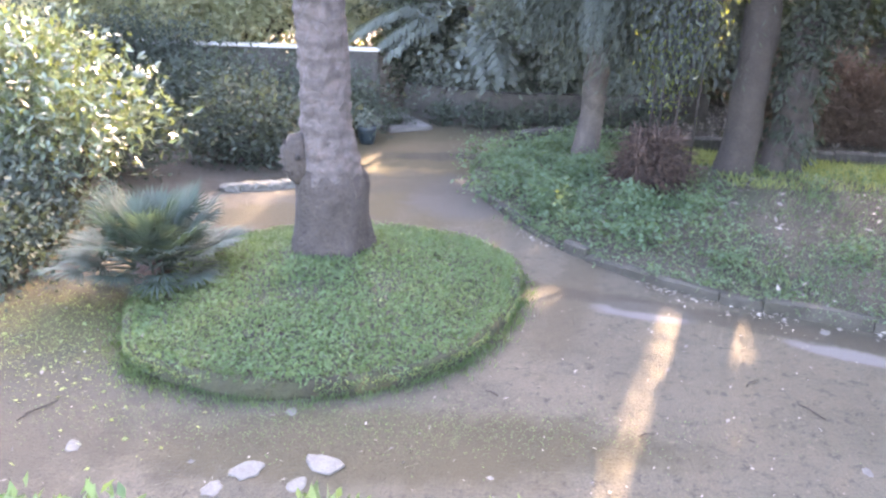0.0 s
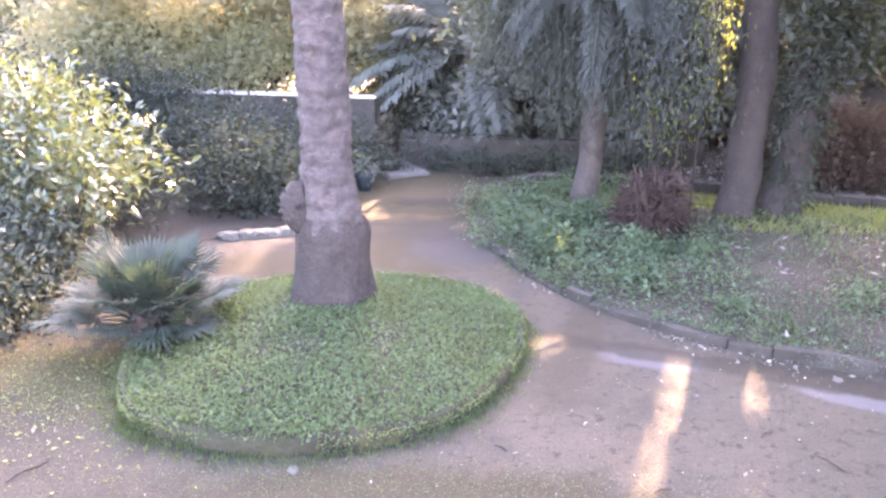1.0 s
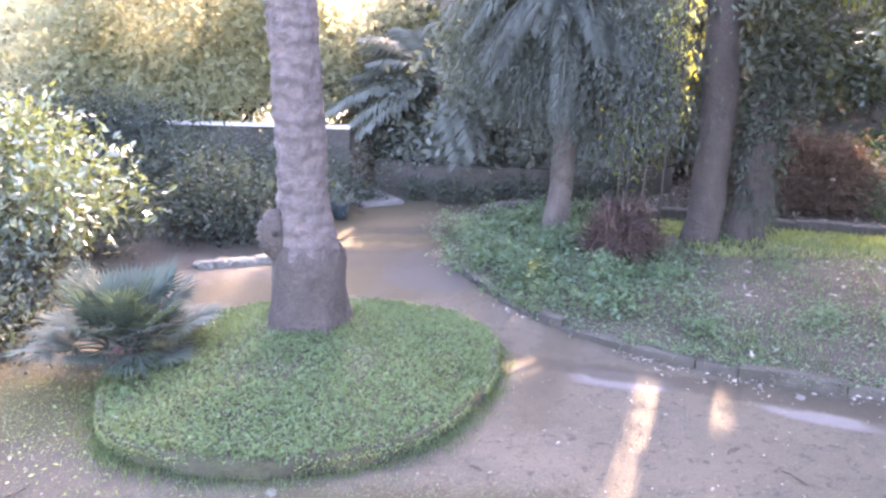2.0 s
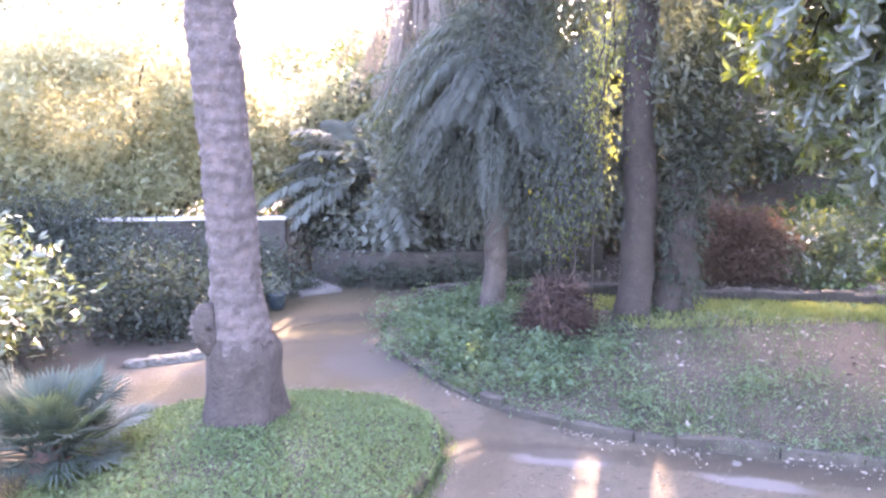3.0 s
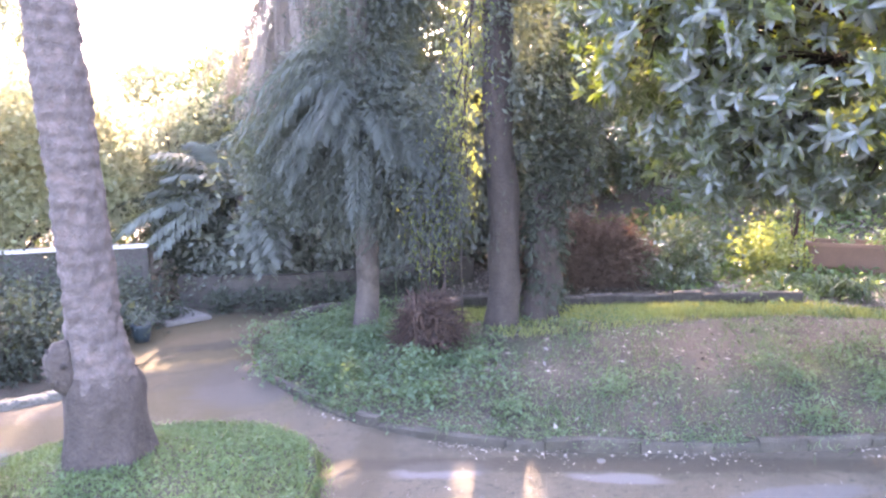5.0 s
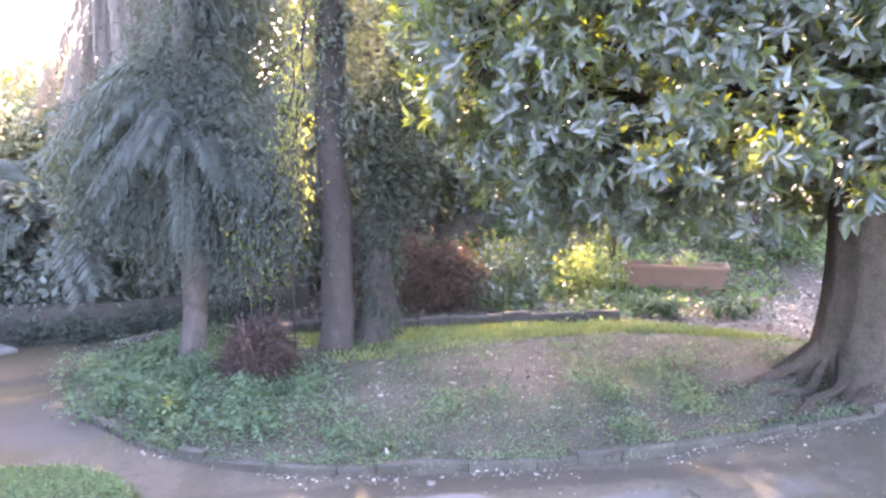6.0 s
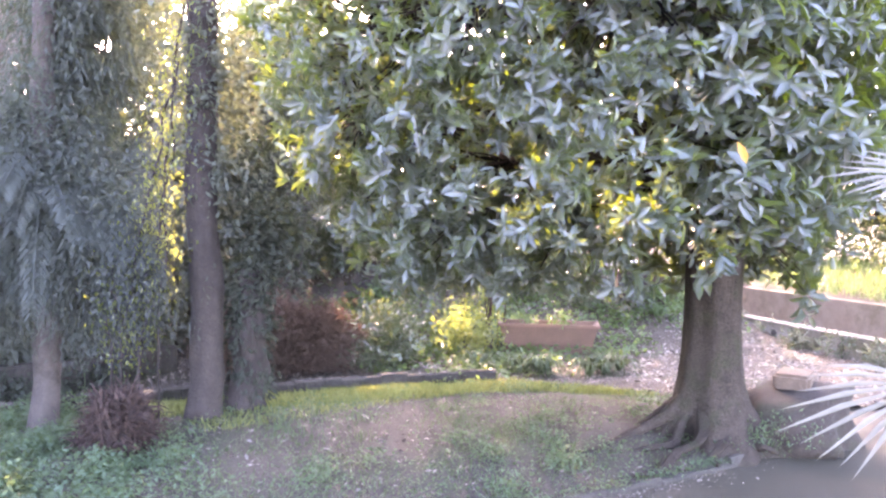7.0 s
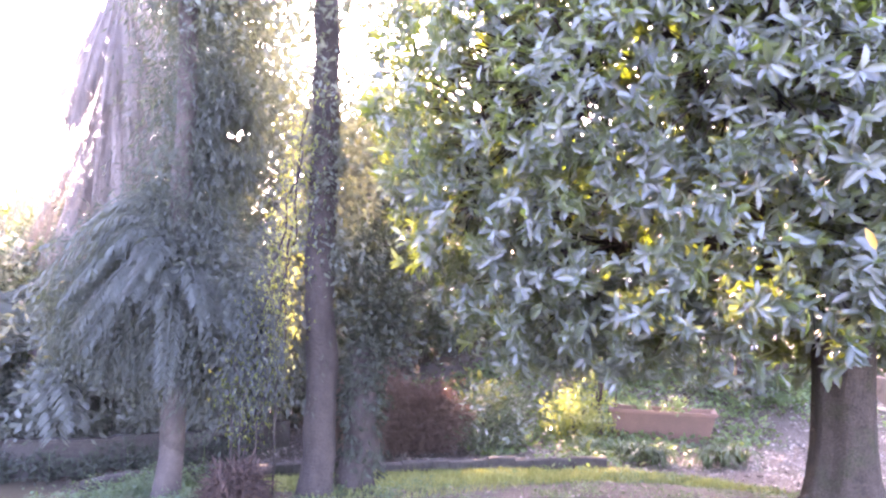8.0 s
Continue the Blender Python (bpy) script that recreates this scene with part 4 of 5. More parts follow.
def shaggy_crown(base):
    """A shaggy palm crown hanging to a man's height: arching fronds over a mass of fine hanging leaves."""
    s = Leaves()
    cloud(s, (0.0, 0.02, 2.15), (0.62, 0.55, 1.3), 520, 50, 0.09, 0.018, 0.17, hang=1.3, low=1.0, shell=0.25, keep=shaded, origin=base.location)
    cloud(s, (0.42, -0.35, 1.7), (0.8, 0.75, 0.95), 560, 46, 0.075, 0.018, 0.16, hang=1.2, low=0.82, shell=0.2, keep=shaded, origin=base.location)
    cloud(s, (-0.5, 0.4, 1.9), (0.7, 0.5, 0.9), 300, 46, 0.085, 0.020, 0.16, hang=1.2, low=0.95, shell=0.2, keep=shaded, origin=base.location)
    cloud(s, (0.35, 0.3, 3.9), (0.75, 0.7, 1.0), 260, 44, 0.10, 0.022, 0.2, hang=1.2, shell=0.25, keep=shaded, origin=base.location)
    cloud(s, (0.15, 0.1, 5.5), (0.85, 0.8, 1.2), 300, 44, 0.10, 0.022, 0.22, hang=1.2, shell=0.25, keep=shaded, origin=base.location)
    tagged(s.ob("foliage", CROWN_LEAF, base, "dark hanging leaves"), kind="stuff")
    for k in range(64):
        a, z = k * 2.4, 1.7 + 2.0 * (k * 0.618 % 1)
        w = Vector((math.cos(a), math.sin(a), rnd.uniform(-0.2, 1.0)))
        f, sp = Soup(), Soup()
        if not feather(f, sp, (0.05 * math.cos(a), 0.05 * math.sin(a), z), w, rnd.uniform(0.8, 1.35), 0.75, 44, 0.24, 0.014, 0.55, origin=base.location):
            continue
        fr = f.ob("frond", CROWN_LEAF, base)
        sp.ob("spine", CROWN_LEAF, fr)


def tall_crown(base):
    s = Leaves()
    origin = base.location
    for z in (4.5, 5.3, 6.2):
        cloud(s, (0, 0.1, z), (1.5, 1.6, 0.8), 80, 24, 0.11, 0.05, 0.22, keep=shaded, origin=origin)
    cloud(s, (-0.02, 0, 2.9), (0.2, 0.2, 1.7), 110, 20, 0.08, 0.04, 0.06, hang=0.6)
    cloud(s, (0.1, 0.2, 3.1), (0.50, 0.5, 1.4), 110, 24, 0.10, 0.04, 0.14, hang=0.6, keep=shaded, origin=origin)
    tagged(s.ob("crown", IVY, base, "dark leafy crown"), kind="stuff")


def ivy_coat(base):
    s = Leaves()
    cloud(s, (0.03, 0, 0.9), (0.24, 0.22, 0.9), 130, 24, 0.09, 0.03, 0.06, hang=1.0)
    cloud(s, (0.15, 0.2, 2.1), (0.5, 0.45, 0.9), 130, 24, 0.10, 0.045, 0.14, keep=shaded, origin=base.location)
    tagged(s.ob("ivy", DEEP_LEAF, base, "dark ivy on the trunk"), kind="stuff")


slim_tree(1.30, 7.72, 0.12, 6.6, "slim pale palm trunk under a shaggy dark crown", BARK, (0, 0), shaggy_crown, 0.3)
slim_tree(2.60, 7.15, 0.165, 7.0, "tall straight brown trunk wrapped in dark leaves high up", DARK_BARK, (-0.012, 0), tall_crown, 0.3)
slim_tree(3.08, 7.28, 0.20, 1.5, "dark shaggy trunk clad in ivy beside a brown trunk", DARK_BARK, (0.0, 0.02), ivy_coat, 0.6)


def palm_stump():
    """A short palm stump in a skirt of broken leaf bases."""
    base = thing("palm_stump", (1.66, 6.56, 0.1), "short palm stump with ragged red brown leaf bases", "palm stump")
    s = Soup()
    tube(s, [(0, 0, -0.1), (0, 0, 0.08), (0.02, 0.02, 0.25), (0.03, 0.03, 0.36), (0.04, 0.04, 0.44), (0.04, 0.04, 0.49), (0.04, 0.04, 0.52)], [0.20, 0.21, 0.17, 0.12, 0.09, 0.05, 0.02], 20, 0.5)
    s.ob("core", FIBRE, base)
    for k in range(150):
        a, z = rnd.uniform(0, 2 * math.pi), rnd.uniform(-0.02, 0.62) * rnd.uniform(0.5, 1)
        d = Vector((math.cos(a), math.sin(a), 0))
        p = d * (0.20 - 0.22 * max(0, z - 0.12)) + Vector((0, 0, z))
        q = Soup()
        e = rnd.uniform(0.4, 1.3)
        tube(q, [p, p + d * 0.05 * e + Vector((0, 0, rnd.uniform(0.0, 0.05))), p + d * 0.09 * e + Vector((rnd.gauss(0, 0.03), rnd.gauss(0, 0.03), rnd.uniform(0.03, 0.20)))], [0.024, 0.014, 0.004], 5)
        q.ob("leaf_base", FIBRE, base)
    s = Leaves()
    cloud(s, (0.02, 0, 0.22), (0.27, 0.27, 0.34), 260, 18, 0.15, 0.009, 0.05, hang=0.7)
    tagged(s.ob("fibre", FIBRE, base, "ragged dry fibres"), kind="stuff")


palm_stump()


def climber():
    """A narrow climber with small glossy leaves hanging between the trunks."""
    base = thing("climber", (1.98, 6.95, 0.1), "slender climber with small glossy leaves hanging between trunks", "climbing plant")
    s = Leaves()
    for (x0, z0, x1, z1, n) in ((-0.2, 1.0, 0.30, 3.4, 56), (-0.05, 0.9, 0.22, 2.7, 50), (0.12, 1.3, 0.36, 3.9, 44), (-0.28, 0.95, -0.22, 1.6, 24)):
        pts = bend((x0, 0, z0), (x1, 0, z1), 0.0, 10, 0.05)
        st = Soup()
        tube(st, [(x0, 0, -0.1)] + pts, [0.010] * 12, 5)
        st.ob("stem", DARK_BARK, base)
        for p in pts:
            q = np.array(p) + nrng.normal(size=(n, 3)) * np.array([0.10, 0.1, 0.18])
            w = nrng.normal(size=(n, 3)) * 0.45 + np.array([0, 0, -1])
            L = nrng.uniform(0.036, 0.06, n)
            s.add(q, w, rand_dirs(n), L, L * 0.45)
    tagged(s.ob("foliage", VINE, base, "small glossy yellow green leaves"), kind="stuff")


climber()


# ---- dark feather palms behind the path ----
def feather_palm(x, y, z, n, length, label, low=-0.5, r=0.16, leaf_len=0.36):
    base = thing("feather_palm", (x, y, 0.0), label, "palm tree")
    s = Soup()
    tube(s, [(0, 0, -0.1), (0, 0, z * 0.5), (0, 0, z)], [r * 1.2, r, r], 14, 0.3)
    s.ob("trunk", DARK_BARK, base)
    for k in range(n):
        a = k * 2.399
        el = rnd.uniform(low, 1.1)
        w = (math.cos(a) * math.cos(el), math.sin(a) * math.cos(el), math.sin(el))
        f, sp = Soup(), Soup()
        if not feather(f, sp, (0, 0, z), w, length * rnd.uniform(0.8, 1.1), 0.45, 46, leaf_len, 0.032, origin=base.location):
            continue
        fr = f.ob("frond", PALM_LEAF, base)
        sp.ob("spine", PALM_LEAF, fr)
    return base


feather_palm(0.2, 10.7, 1.35, 120, 1.8, "dark feather palm with arching fronds over a low wall", -0.15)
feather_palm(1.25, 11.2, 2.3, 130, 2.0, "dark feather palm standing behind slim trunks", -0.9)
feather_palm(3.0, 11.0, 2.7, 80, 2.0, "tall dark feather palm behind slim trunks", -0.8)


def dead_skirt():
    """Pale dead fronds hanging from a tall palm behind."""
    base = thing("skirted_palm", (0.95, 10.9, 0), "tall palm with a skirt of pale hanging dead fronds", "palm tree")
    s = Soup()
    tube(s, [(0, 0, -0.1), (0, 0, 2.5), (0, 0, 6.5)], [0.2, 0.17, 0.15], 16, 0.3)
    s.ob("trunk", DEAD, base)
    for _ in range(170):
        a, z = rnd.uniform(0, 2 * math.pi), rnd.uniform(3.3, 6.6)
        d = Vector((math.cos(a), math.sin(a), 0))
        f, sp = Soup(), Soup()
        if not feather(f, sp, d * 0.15 + Vector((0, 0, z)), d * rnd.uniform(0.10, 0.42) + Vector((0, 0, -0.4)), rnd.uniform(1.0, 1.9), 0.6, 36, 0.28, 0.013, 1.6, 0.0, origin=base.location):
            continue
        fr = f.ob("dead_frond", DEAD, base)
        sp.ob("spine", DEAD, fr)


dead_skirt()


# ---- leafy shrubs and far trees ----
def shrub(name, at, clouds, material, label, category="shrub", stems=5, stem_to=0.6, z=0.0, keep=None, **kw):
    base = thing(name, (*at, z), label, category)
    s = Leaves()
    for centre, radii, clumps, per, ll, lw in clouds:
        cloud(s, centre, radii, clumps, per, ll, lw, keep=keep, origin=(*at, z), **kw)
        for _ in range(stems):
            d = rand_dir(0.3)
            e = Vector(centre) + Vector((d.x * radii[0], d.y * radii[1], d.z * radii[2])) * stem_to
            st = Soup()
            thick = 0.02 + 0.012 * e.length
            tube(st, bend((rnd.gauss(0, 0.06), rnd.gauss(0, 0.06), -0.1), e, -0.1, 6, 0.05), [thick * k for k in (1, 0.85, 0.7, 0.55, 0.45, 0.35, 0.2)], 6)
            st.ob("stem", DARK_BARK, base)
    tagged(s.ob("foliage", material, base), kind="stuff")
    return base


shrub("laurel_bush", (-3.0, 5.9), [((0.0, -0.15, 0.78), (0.75, 0.45, 0.36), 96, 26, 0.09, 0.036), ((-0.4, 0, 1.08), (0.65, 0.5, 0.36), 110, 26, 0.09, 0.036)], LAUREL, "glossy laurel bush with leaves catching the sun", low=0.42)
shrub("dark_shrub", (-3.6, 6.9), [((0, 0, 0.4), (1.3, 0.5, 0.5), 225, 34, 0.062, 0.032)], DEEP_LEAF, "dark leafy shrub in shade beneath a laurel")
shrub("dark_shrub", (-3.15, 5.15), [((0, 0, 0.2), (0.65, 0.42, 0.3), 180, 34, 0.062, 0.032)], DEEP_LEAF, "low dark shrub beneath the laurel")
shrub("dark_shrub", (-3.0, 4.5), [((0, 0, 0.2), (0.5, 0.38, 0.3), 150, 34, 0.055, 0.028)], DEEP_LEAF, "low dark shrub at the edge of the drive")
shrub("dark_shrub", (-2.0, 7.5), [((0, 0, 0.30), (0.75, 0.3, 0.42), 165, 34, 0.062, 0.032)], DEEP_LEAF, "low dark shrub behind the stone edging")
shrub("dark_shrub", (-3.75, 9.15), [((0, 0, 0.62), (1.05, 0.35, 0.62), 255, 34, 0.062, 0.032)], DEEP_LEAF, "dark leafy shrub covering the end of the wall")
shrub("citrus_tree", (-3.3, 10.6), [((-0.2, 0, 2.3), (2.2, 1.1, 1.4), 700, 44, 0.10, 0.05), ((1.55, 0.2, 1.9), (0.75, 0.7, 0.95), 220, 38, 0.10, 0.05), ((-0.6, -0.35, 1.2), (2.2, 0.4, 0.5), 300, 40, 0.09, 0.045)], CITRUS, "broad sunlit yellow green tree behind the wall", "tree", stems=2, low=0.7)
shrub("dark_shrub", (-0.4, 10.55), [((0, 0, 0.75), (0.5, 0.32, 0.75), 180, 34, 0.062, 0.032)], DEEP_LEAF, "dark leafy shrub between the walls")
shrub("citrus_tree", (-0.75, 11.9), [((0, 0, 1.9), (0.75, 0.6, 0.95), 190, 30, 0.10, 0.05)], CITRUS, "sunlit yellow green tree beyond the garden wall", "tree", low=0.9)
shrub("dark_shrub", (-2.4, 8.3), [((0, 0, 0.40), (1.0, 0.5, 0.5), 225, 34, 0.062, 0.032), ((0.95, 0.5, 0.35), (0.6, 0.4, 0.4), 120, 34, 0.062, 0.032)], DEEP_LEAF, "dark leafy shrub at the foot of the wall")
shrub("dark_shrub", (-4.6, 7.4), [((0, 0, 0.7), (1.3, 0.7, 0.9), 300, 34, 0.062, 0.032)], DEEP_LEAF, "dark leafy shrub in shade beside the drive")
shrub("rusty_bush", (4.05, 9.25), [((0, 0, 0.5), (0.75, 0.45, 0.62), 220, 60, 0.13, 0.018), ((0.75, -0.15, 0.42), (0.5, 0.4, 0.5), 130, 60, 0.13, 0.018)], RUST, "dry rusty brown bush in shade behind the kerb", spread=0.1)
shrub("green_shrub", (5.65, 9.0), [((0, 0, 0.42), (0.6, 0.5, 0.5), 100, 22, 0.13, 0.05)], LAUREL, "green leafy shrub beside a dry bush")
shrub("yellow_shrub", (7.2, 9.0), [((0, 0, 0.34), (0.36, 0.3, 0.34), 70, 30, 0.07, 0.04)], VINE, "small sunlit yellow green shrub beside the planter", z=0.05)
for (x, y, zc, rx, ry, rz, n, m, lab) in (
        (0.2, 11.6, 0.7, 1.2, 0.5, 0.7, 160, SHADE_LEAF, "dark shrub beneath a feather palm"),
        (0.3, 12.6, 1.7, 1.2, 0.8, 1.6, 300, LAUREL, "dark leafy shrub behind the low wall"),
        (2.4, 12.8, 2.3, 1.8, 1.2, 2.3, 420, SHADE_LEAF, "dark leafy tree behind feather palms"),
        (4.2, 11.6, 1.6, 1.5, 1.0, 1.6, 340, SHADE_LEAF, "dark leafy shrub behind a dry bush"),
        (5.2, 13.2, 2.8, 2.0, 1.2, 2.8, 520, SHADE_LEAF, "dark leafy tree at the back of the garden"),
        (0.9, 10.2, 1.1, 1.5, 0.35, 0.8, 330, SHADE_LEAF, "dark leafy undergrowth along the low wall"),
        (2.5, 12.2, 5.2, 1.6, 1.0, 2.6, 420, IVY, "tall dark tree rising behind slim trunks"),
        (3.4, 14.0, 4.8, 2.0, 1.4, 2.0, 190, IVY, "tall dark tree rising at the back of the garden"),
        (7.2, 13.6, 2.5, 1.6, 1.1, 2.4, 380, LAUREL, "leafy tree at the back of the garden"),
        (9.4, 15.0, 3.4, 2.2, 1.4, 3.2, 460, LAUREL, "leafy tree beyond the planter"),
        (5.6, 12.0, 4.4, 1.6, 1.2, 1.6, 150, IVY, "tall dark tree beside the magnolia"),
        (8.8, 12.6, 4.2, 1.8, 1.3, 1.8, 190, IVY, "tall dark tree behind the magnolia"),
        (11.5, 12.5, 4.2, 2.0, 1.5, 2.0, 320, LAUREL, "tall leafy tree behind the magnolia"),
        (7.0, 15.5, 5.2, 2.4, 1.4, 2.2, 200, IVY, "tall dark tree rising at the back of the garden")):
    shrub("garden_tree", (x, y), [((0, 0, zc), (rx, ry, rz), n, 46, 0.14, 0.07)], m, lab, "tree", keep=shaded, spread=0.22, shell=0.3)


# ---- walls and far background ----
def block(name, size, at, turn, material, parent=None, bevel=0.012, label=""):
    bm = bmesh.new()
    bmesh.ops.create_cube(bm, size=1)
    bmesh.ops.scale(bm, vec=size, verts=bm.verts)
    bmesh.ops.bevel(bm, geom=bm.edges[:], offset=bevel, segments=2, affect="EDGES")
    me = bpy.data.meshes.new(name)
    bm.to_mesh(me)
    bm.free()
    me.materials.append(material)
    ob = new(name, me)
    ob.matrix_basis = pose(*at, 0, 0, turn)
    if parent is not None:
        ob.parent = parent
    if label:
        ob["label"] = label
    return ob


gw = thing("garden_wall", (-2.15, 9.75, -0.06), "dark damp garden wall with a pale sunlit coping", "wall", "", "structure")
block("wall_body", (5.4, 0.22, 0.99), (-1.55, 0, 0.41), 0, WALL, gw)
for k in range(6):
    block("coping", (0.89, 0.27, 0.022), (-3.85 + k * 0.905 + 0.04, 0, 0.918 + 0.003 * math.sin(k * 2.1)), 0, COPING, gw, 0.006)
lw = thing("low_wall", (1.2, 9.9, 0), "low dark curved retaining wall under palms", "wall", "", "structure")
for k in range(7):
    block("wall_body", (0.64, 0.2, 0.5 + 0.02 * math.sin(k * 2.7)), (-1.6 + k * 0.55, 0.35 * (k - 3) ** 2 / 9 - 0.25, 0.15), 9 * (k - 3), WALL, lw, 0.03)


def planter():
    base = thing("planter", (8.42, 8.52, 0.05), "long terracotta planter with a rolled rim", "planter")
    bm = bmesh.new()
    L, W, H = 1.50, 0.46, 0.45
    outer = [(x * (L / 2 - 0.12), y * (W / 2 - 0.06), 0) for x, y in ((-1, -1), (1, -1), (1, 1), (-1, 1))]
    top = [(-L / 2, -W / 2, H), (L / 2, -W / 2, H), (L / 2, W / 2, H), (-L / 2, W / 2, H)]
    inn = [(x * 0.94, y * 0.84, H) for x, y, _ in top]
    floor_ = [(x * 0.9, y * 0.8, H - 0.12) for x, y, _ in top]
    rings = [[bm.verts.new(p) for p in r] for r in (outer, top, inn, floor_)]
    for a, b in zip(rings, rings[1:]):
        for k in range(4):
            bm.faces.new((a[k], a[(k + 1) % 4], b[(k + 1) % 4], b[k]))
    bm.faces.new(rings[0][::-1])
    bmesh.ops.bevel(bm, geom=bm.edges[:], offset=0.012, segments=2, affect="EDGES")
    part("trough", bm, TERRACOTTA, base)
    for y in (-1, 1):
        block("rim", (L + 0.05, 0.045, 0.05), (0, y * W / 2, H - 0.01), 0, TERRACOTTA, base)
    for x in (-1, 1):
        block("rim", (0.045, W - 0.05, 0.05), (x * L / 2, 0, H - 0.01), 0, TERRACOTTA, base)
    block("soil", (L * 0.92, W * 0.82, 0.08), (0, 0, H - 0.09), 0, SOIL, base)
    base.rotation_euler = (0, 0, radians(-42.0))
    return base


planter()

# right terrace walls
tw = thing("terrace_wall", (12.3, 6.4, 0), "low weathered plaster wall with a pale sunlit coping", "wall", "", "structure")
block("wall_body", (16, 0.25, 0.50), (0, 0, 0.11), 73, PALE_WALL, tw)
block("coping", (16, 0.32, 0.04), (0, 0, 0.38), 73, EDGING, tw)
# dark blocks on the face stand for the shade inside the drain openings
for k in range(16):
    d = -3.5 + k * 0.47
    block("drain_arch_shade", (0.13, 0.04, 0.17), (d * math.cos(radians(73)) - 0.118, d * math.sin(radians(73)) + 0.036, 0.19), 73, WALL, tw, 0.03)
tw2 = thing("terrace_wall", (14.2, 6.0, 0), "low ochre masonry wall under a grassy terrace", "wall", "", "structure")
block("wall_body", (18, 0.3, 0.9), (0, 0, 0.23), 73, BRICKISH, tw2)
# unseen, added to close the sides: (-9, 8), (13.6, 1), (19.5, -2)
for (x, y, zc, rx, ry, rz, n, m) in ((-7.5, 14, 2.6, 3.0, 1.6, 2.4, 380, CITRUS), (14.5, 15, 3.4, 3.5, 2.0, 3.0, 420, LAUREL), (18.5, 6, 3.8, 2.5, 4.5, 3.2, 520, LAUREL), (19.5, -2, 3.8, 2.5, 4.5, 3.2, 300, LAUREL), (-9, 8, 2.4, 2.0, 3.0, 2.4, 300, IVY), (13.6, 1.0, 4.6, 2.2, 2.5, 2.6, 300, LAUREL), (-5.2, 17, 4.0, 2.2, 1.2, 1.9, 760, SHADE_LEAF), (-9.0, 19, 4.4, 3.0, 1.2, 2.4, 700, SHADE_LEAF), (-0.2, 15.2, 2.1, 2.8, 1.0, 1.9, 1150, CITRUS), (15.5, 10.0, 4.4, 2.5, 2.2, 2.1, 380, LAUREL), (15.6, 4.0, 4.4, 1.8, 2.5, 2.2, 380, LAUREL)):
    shrub("far_tree", (x, y), [((0, 0, zc), (rx, ry, rz), n, 28, 0.17, 0.08)], m, "leafy tree in the distance", "tree", spread=0.25, shell=0.4)


# ---- small things behind the bed ----
COARSE_BACK = BACK[::3]


def back_z(x, y):
    return back_height(x, y)


near_back = lambda x, y: 1.0 if y < 11.5 and x > 2.5 else 0.0
scatter("leaf_litter", LITTER, 13000, in_outline(COARSE_BACK, near_back), 0.075, 0.035, back_z, "dead magnolia leaves strewn over the soil", 0.2, lift=0.4)
scatter("ground_ivy", CLOVER, 26000, clump_field(300, in_outline(COARSE_BACK, lambda x, y: 1.0 if 7.6 < y < 12.5 and 5.5 < x < 12.5 else 0.0), 0.2), 0.085, 0.06, back_z, "low green creepers behind the planter", 0.5)


def strap_clump(x, y, n, label, z=0.05):
    """A clump of arching strap leaves."""
    base = thing("strap_plant", (x, y, z), label, "plant", "strap plants before the planter")
    for _ in range(n):
        a = rnd.uniform(0, 6.28)
        d = Vector((math.cos(a), math.sin(a), 0))
        L, h = rnd.uniform(0.28, 0.46), rnd.uniform(0.16, 0.32)
        side = Vector((-d.y, d.x, 0))
        v = []
        for i in range(6):
            u = i / 5
            p = d * (L * u) + Vector((0, 0, 4 * h * u * (1 - u) * 0.9 - 0.03))
            w = 0.013 * (1 - u ** 3)
            v += [p - side * w + Vector((0, 0, 0.004)), p, p + side * w + Vector((0, 0, 0.004))]
        f = [(i * 3 + k, i * 3 + k + 1, i * 3 + k + 4, i * 3 + k + 3) for i in range(5) for k in range(2)]
        mesh_ob("strap_leaf", v, f, STRAP, base)


for k in range(9):
    strap_clump(6.75 + k * 0.17 + rnd.gauss(0, 0.10), 7.85 - k * 0.14 + rnd.gauss(0, 0.20), rnd.randint(18, 36), "clump of dark arching strap leaves before the planter")


def weed_plant(x, y, z, n, ll, h, label, material=CLOVER):
    base = thing("weed", (x, y, z), label, "plant")
    s = Leaves()
    cloud(s, (0, 0, h * 0.6), (h * 0.8, h * 0.8, h * 0.6), n, 10, ll, ll * 0.45, 0.06)
    st = Soup()
    tube(st, [(0, 0, -0.05), (0.01, 0, h * 0.5), (0, 0.01, h)], [0.008, 0.006, 0.004], 5)
    st.ob("stem", WEED, base)
    tagged(s.ob("foliage", material, base), kind="stuff")


weed_plant(8.55, 8.40, 0.42, 16, 0.09, 0.22, "green weed growing in the planter")
weed_plant(8.20, 8.70, 0.42, 9, 0.08, 0.16, "green weed growing in the planter")


def red_sapling():
    base = thing("sapling", (7.62, 8.95, 0.05), "thin reddish stems of a sapling beside the planter", "sapling")
    for k in range(9):
        st = Soup()
        x = rnd.gauss(0, 0.10)
        tube(st, bend((x, rnd.gauss(0, 0.06), -0.08), (x + rnd.gauss(0, 0.12), rnd.gauss(0, 0.1), rnd.uniform(0.9, 1.7)), 0, 6, 0.02), [0.013, 0.012, 0.011, 0.010, 0.008, 0.007, 0.005], 5)
        st.ob("stem", FIBRE, base)
    s = Leaves()
    cloud(s, (0, 0, 1.2), (0.3, 0.3, 0.7), 40, 10, 0.10, 0.04, 0.1)
    tagged(s.ob("foliage", VINE, base), kind="stuff")


red_sapling()


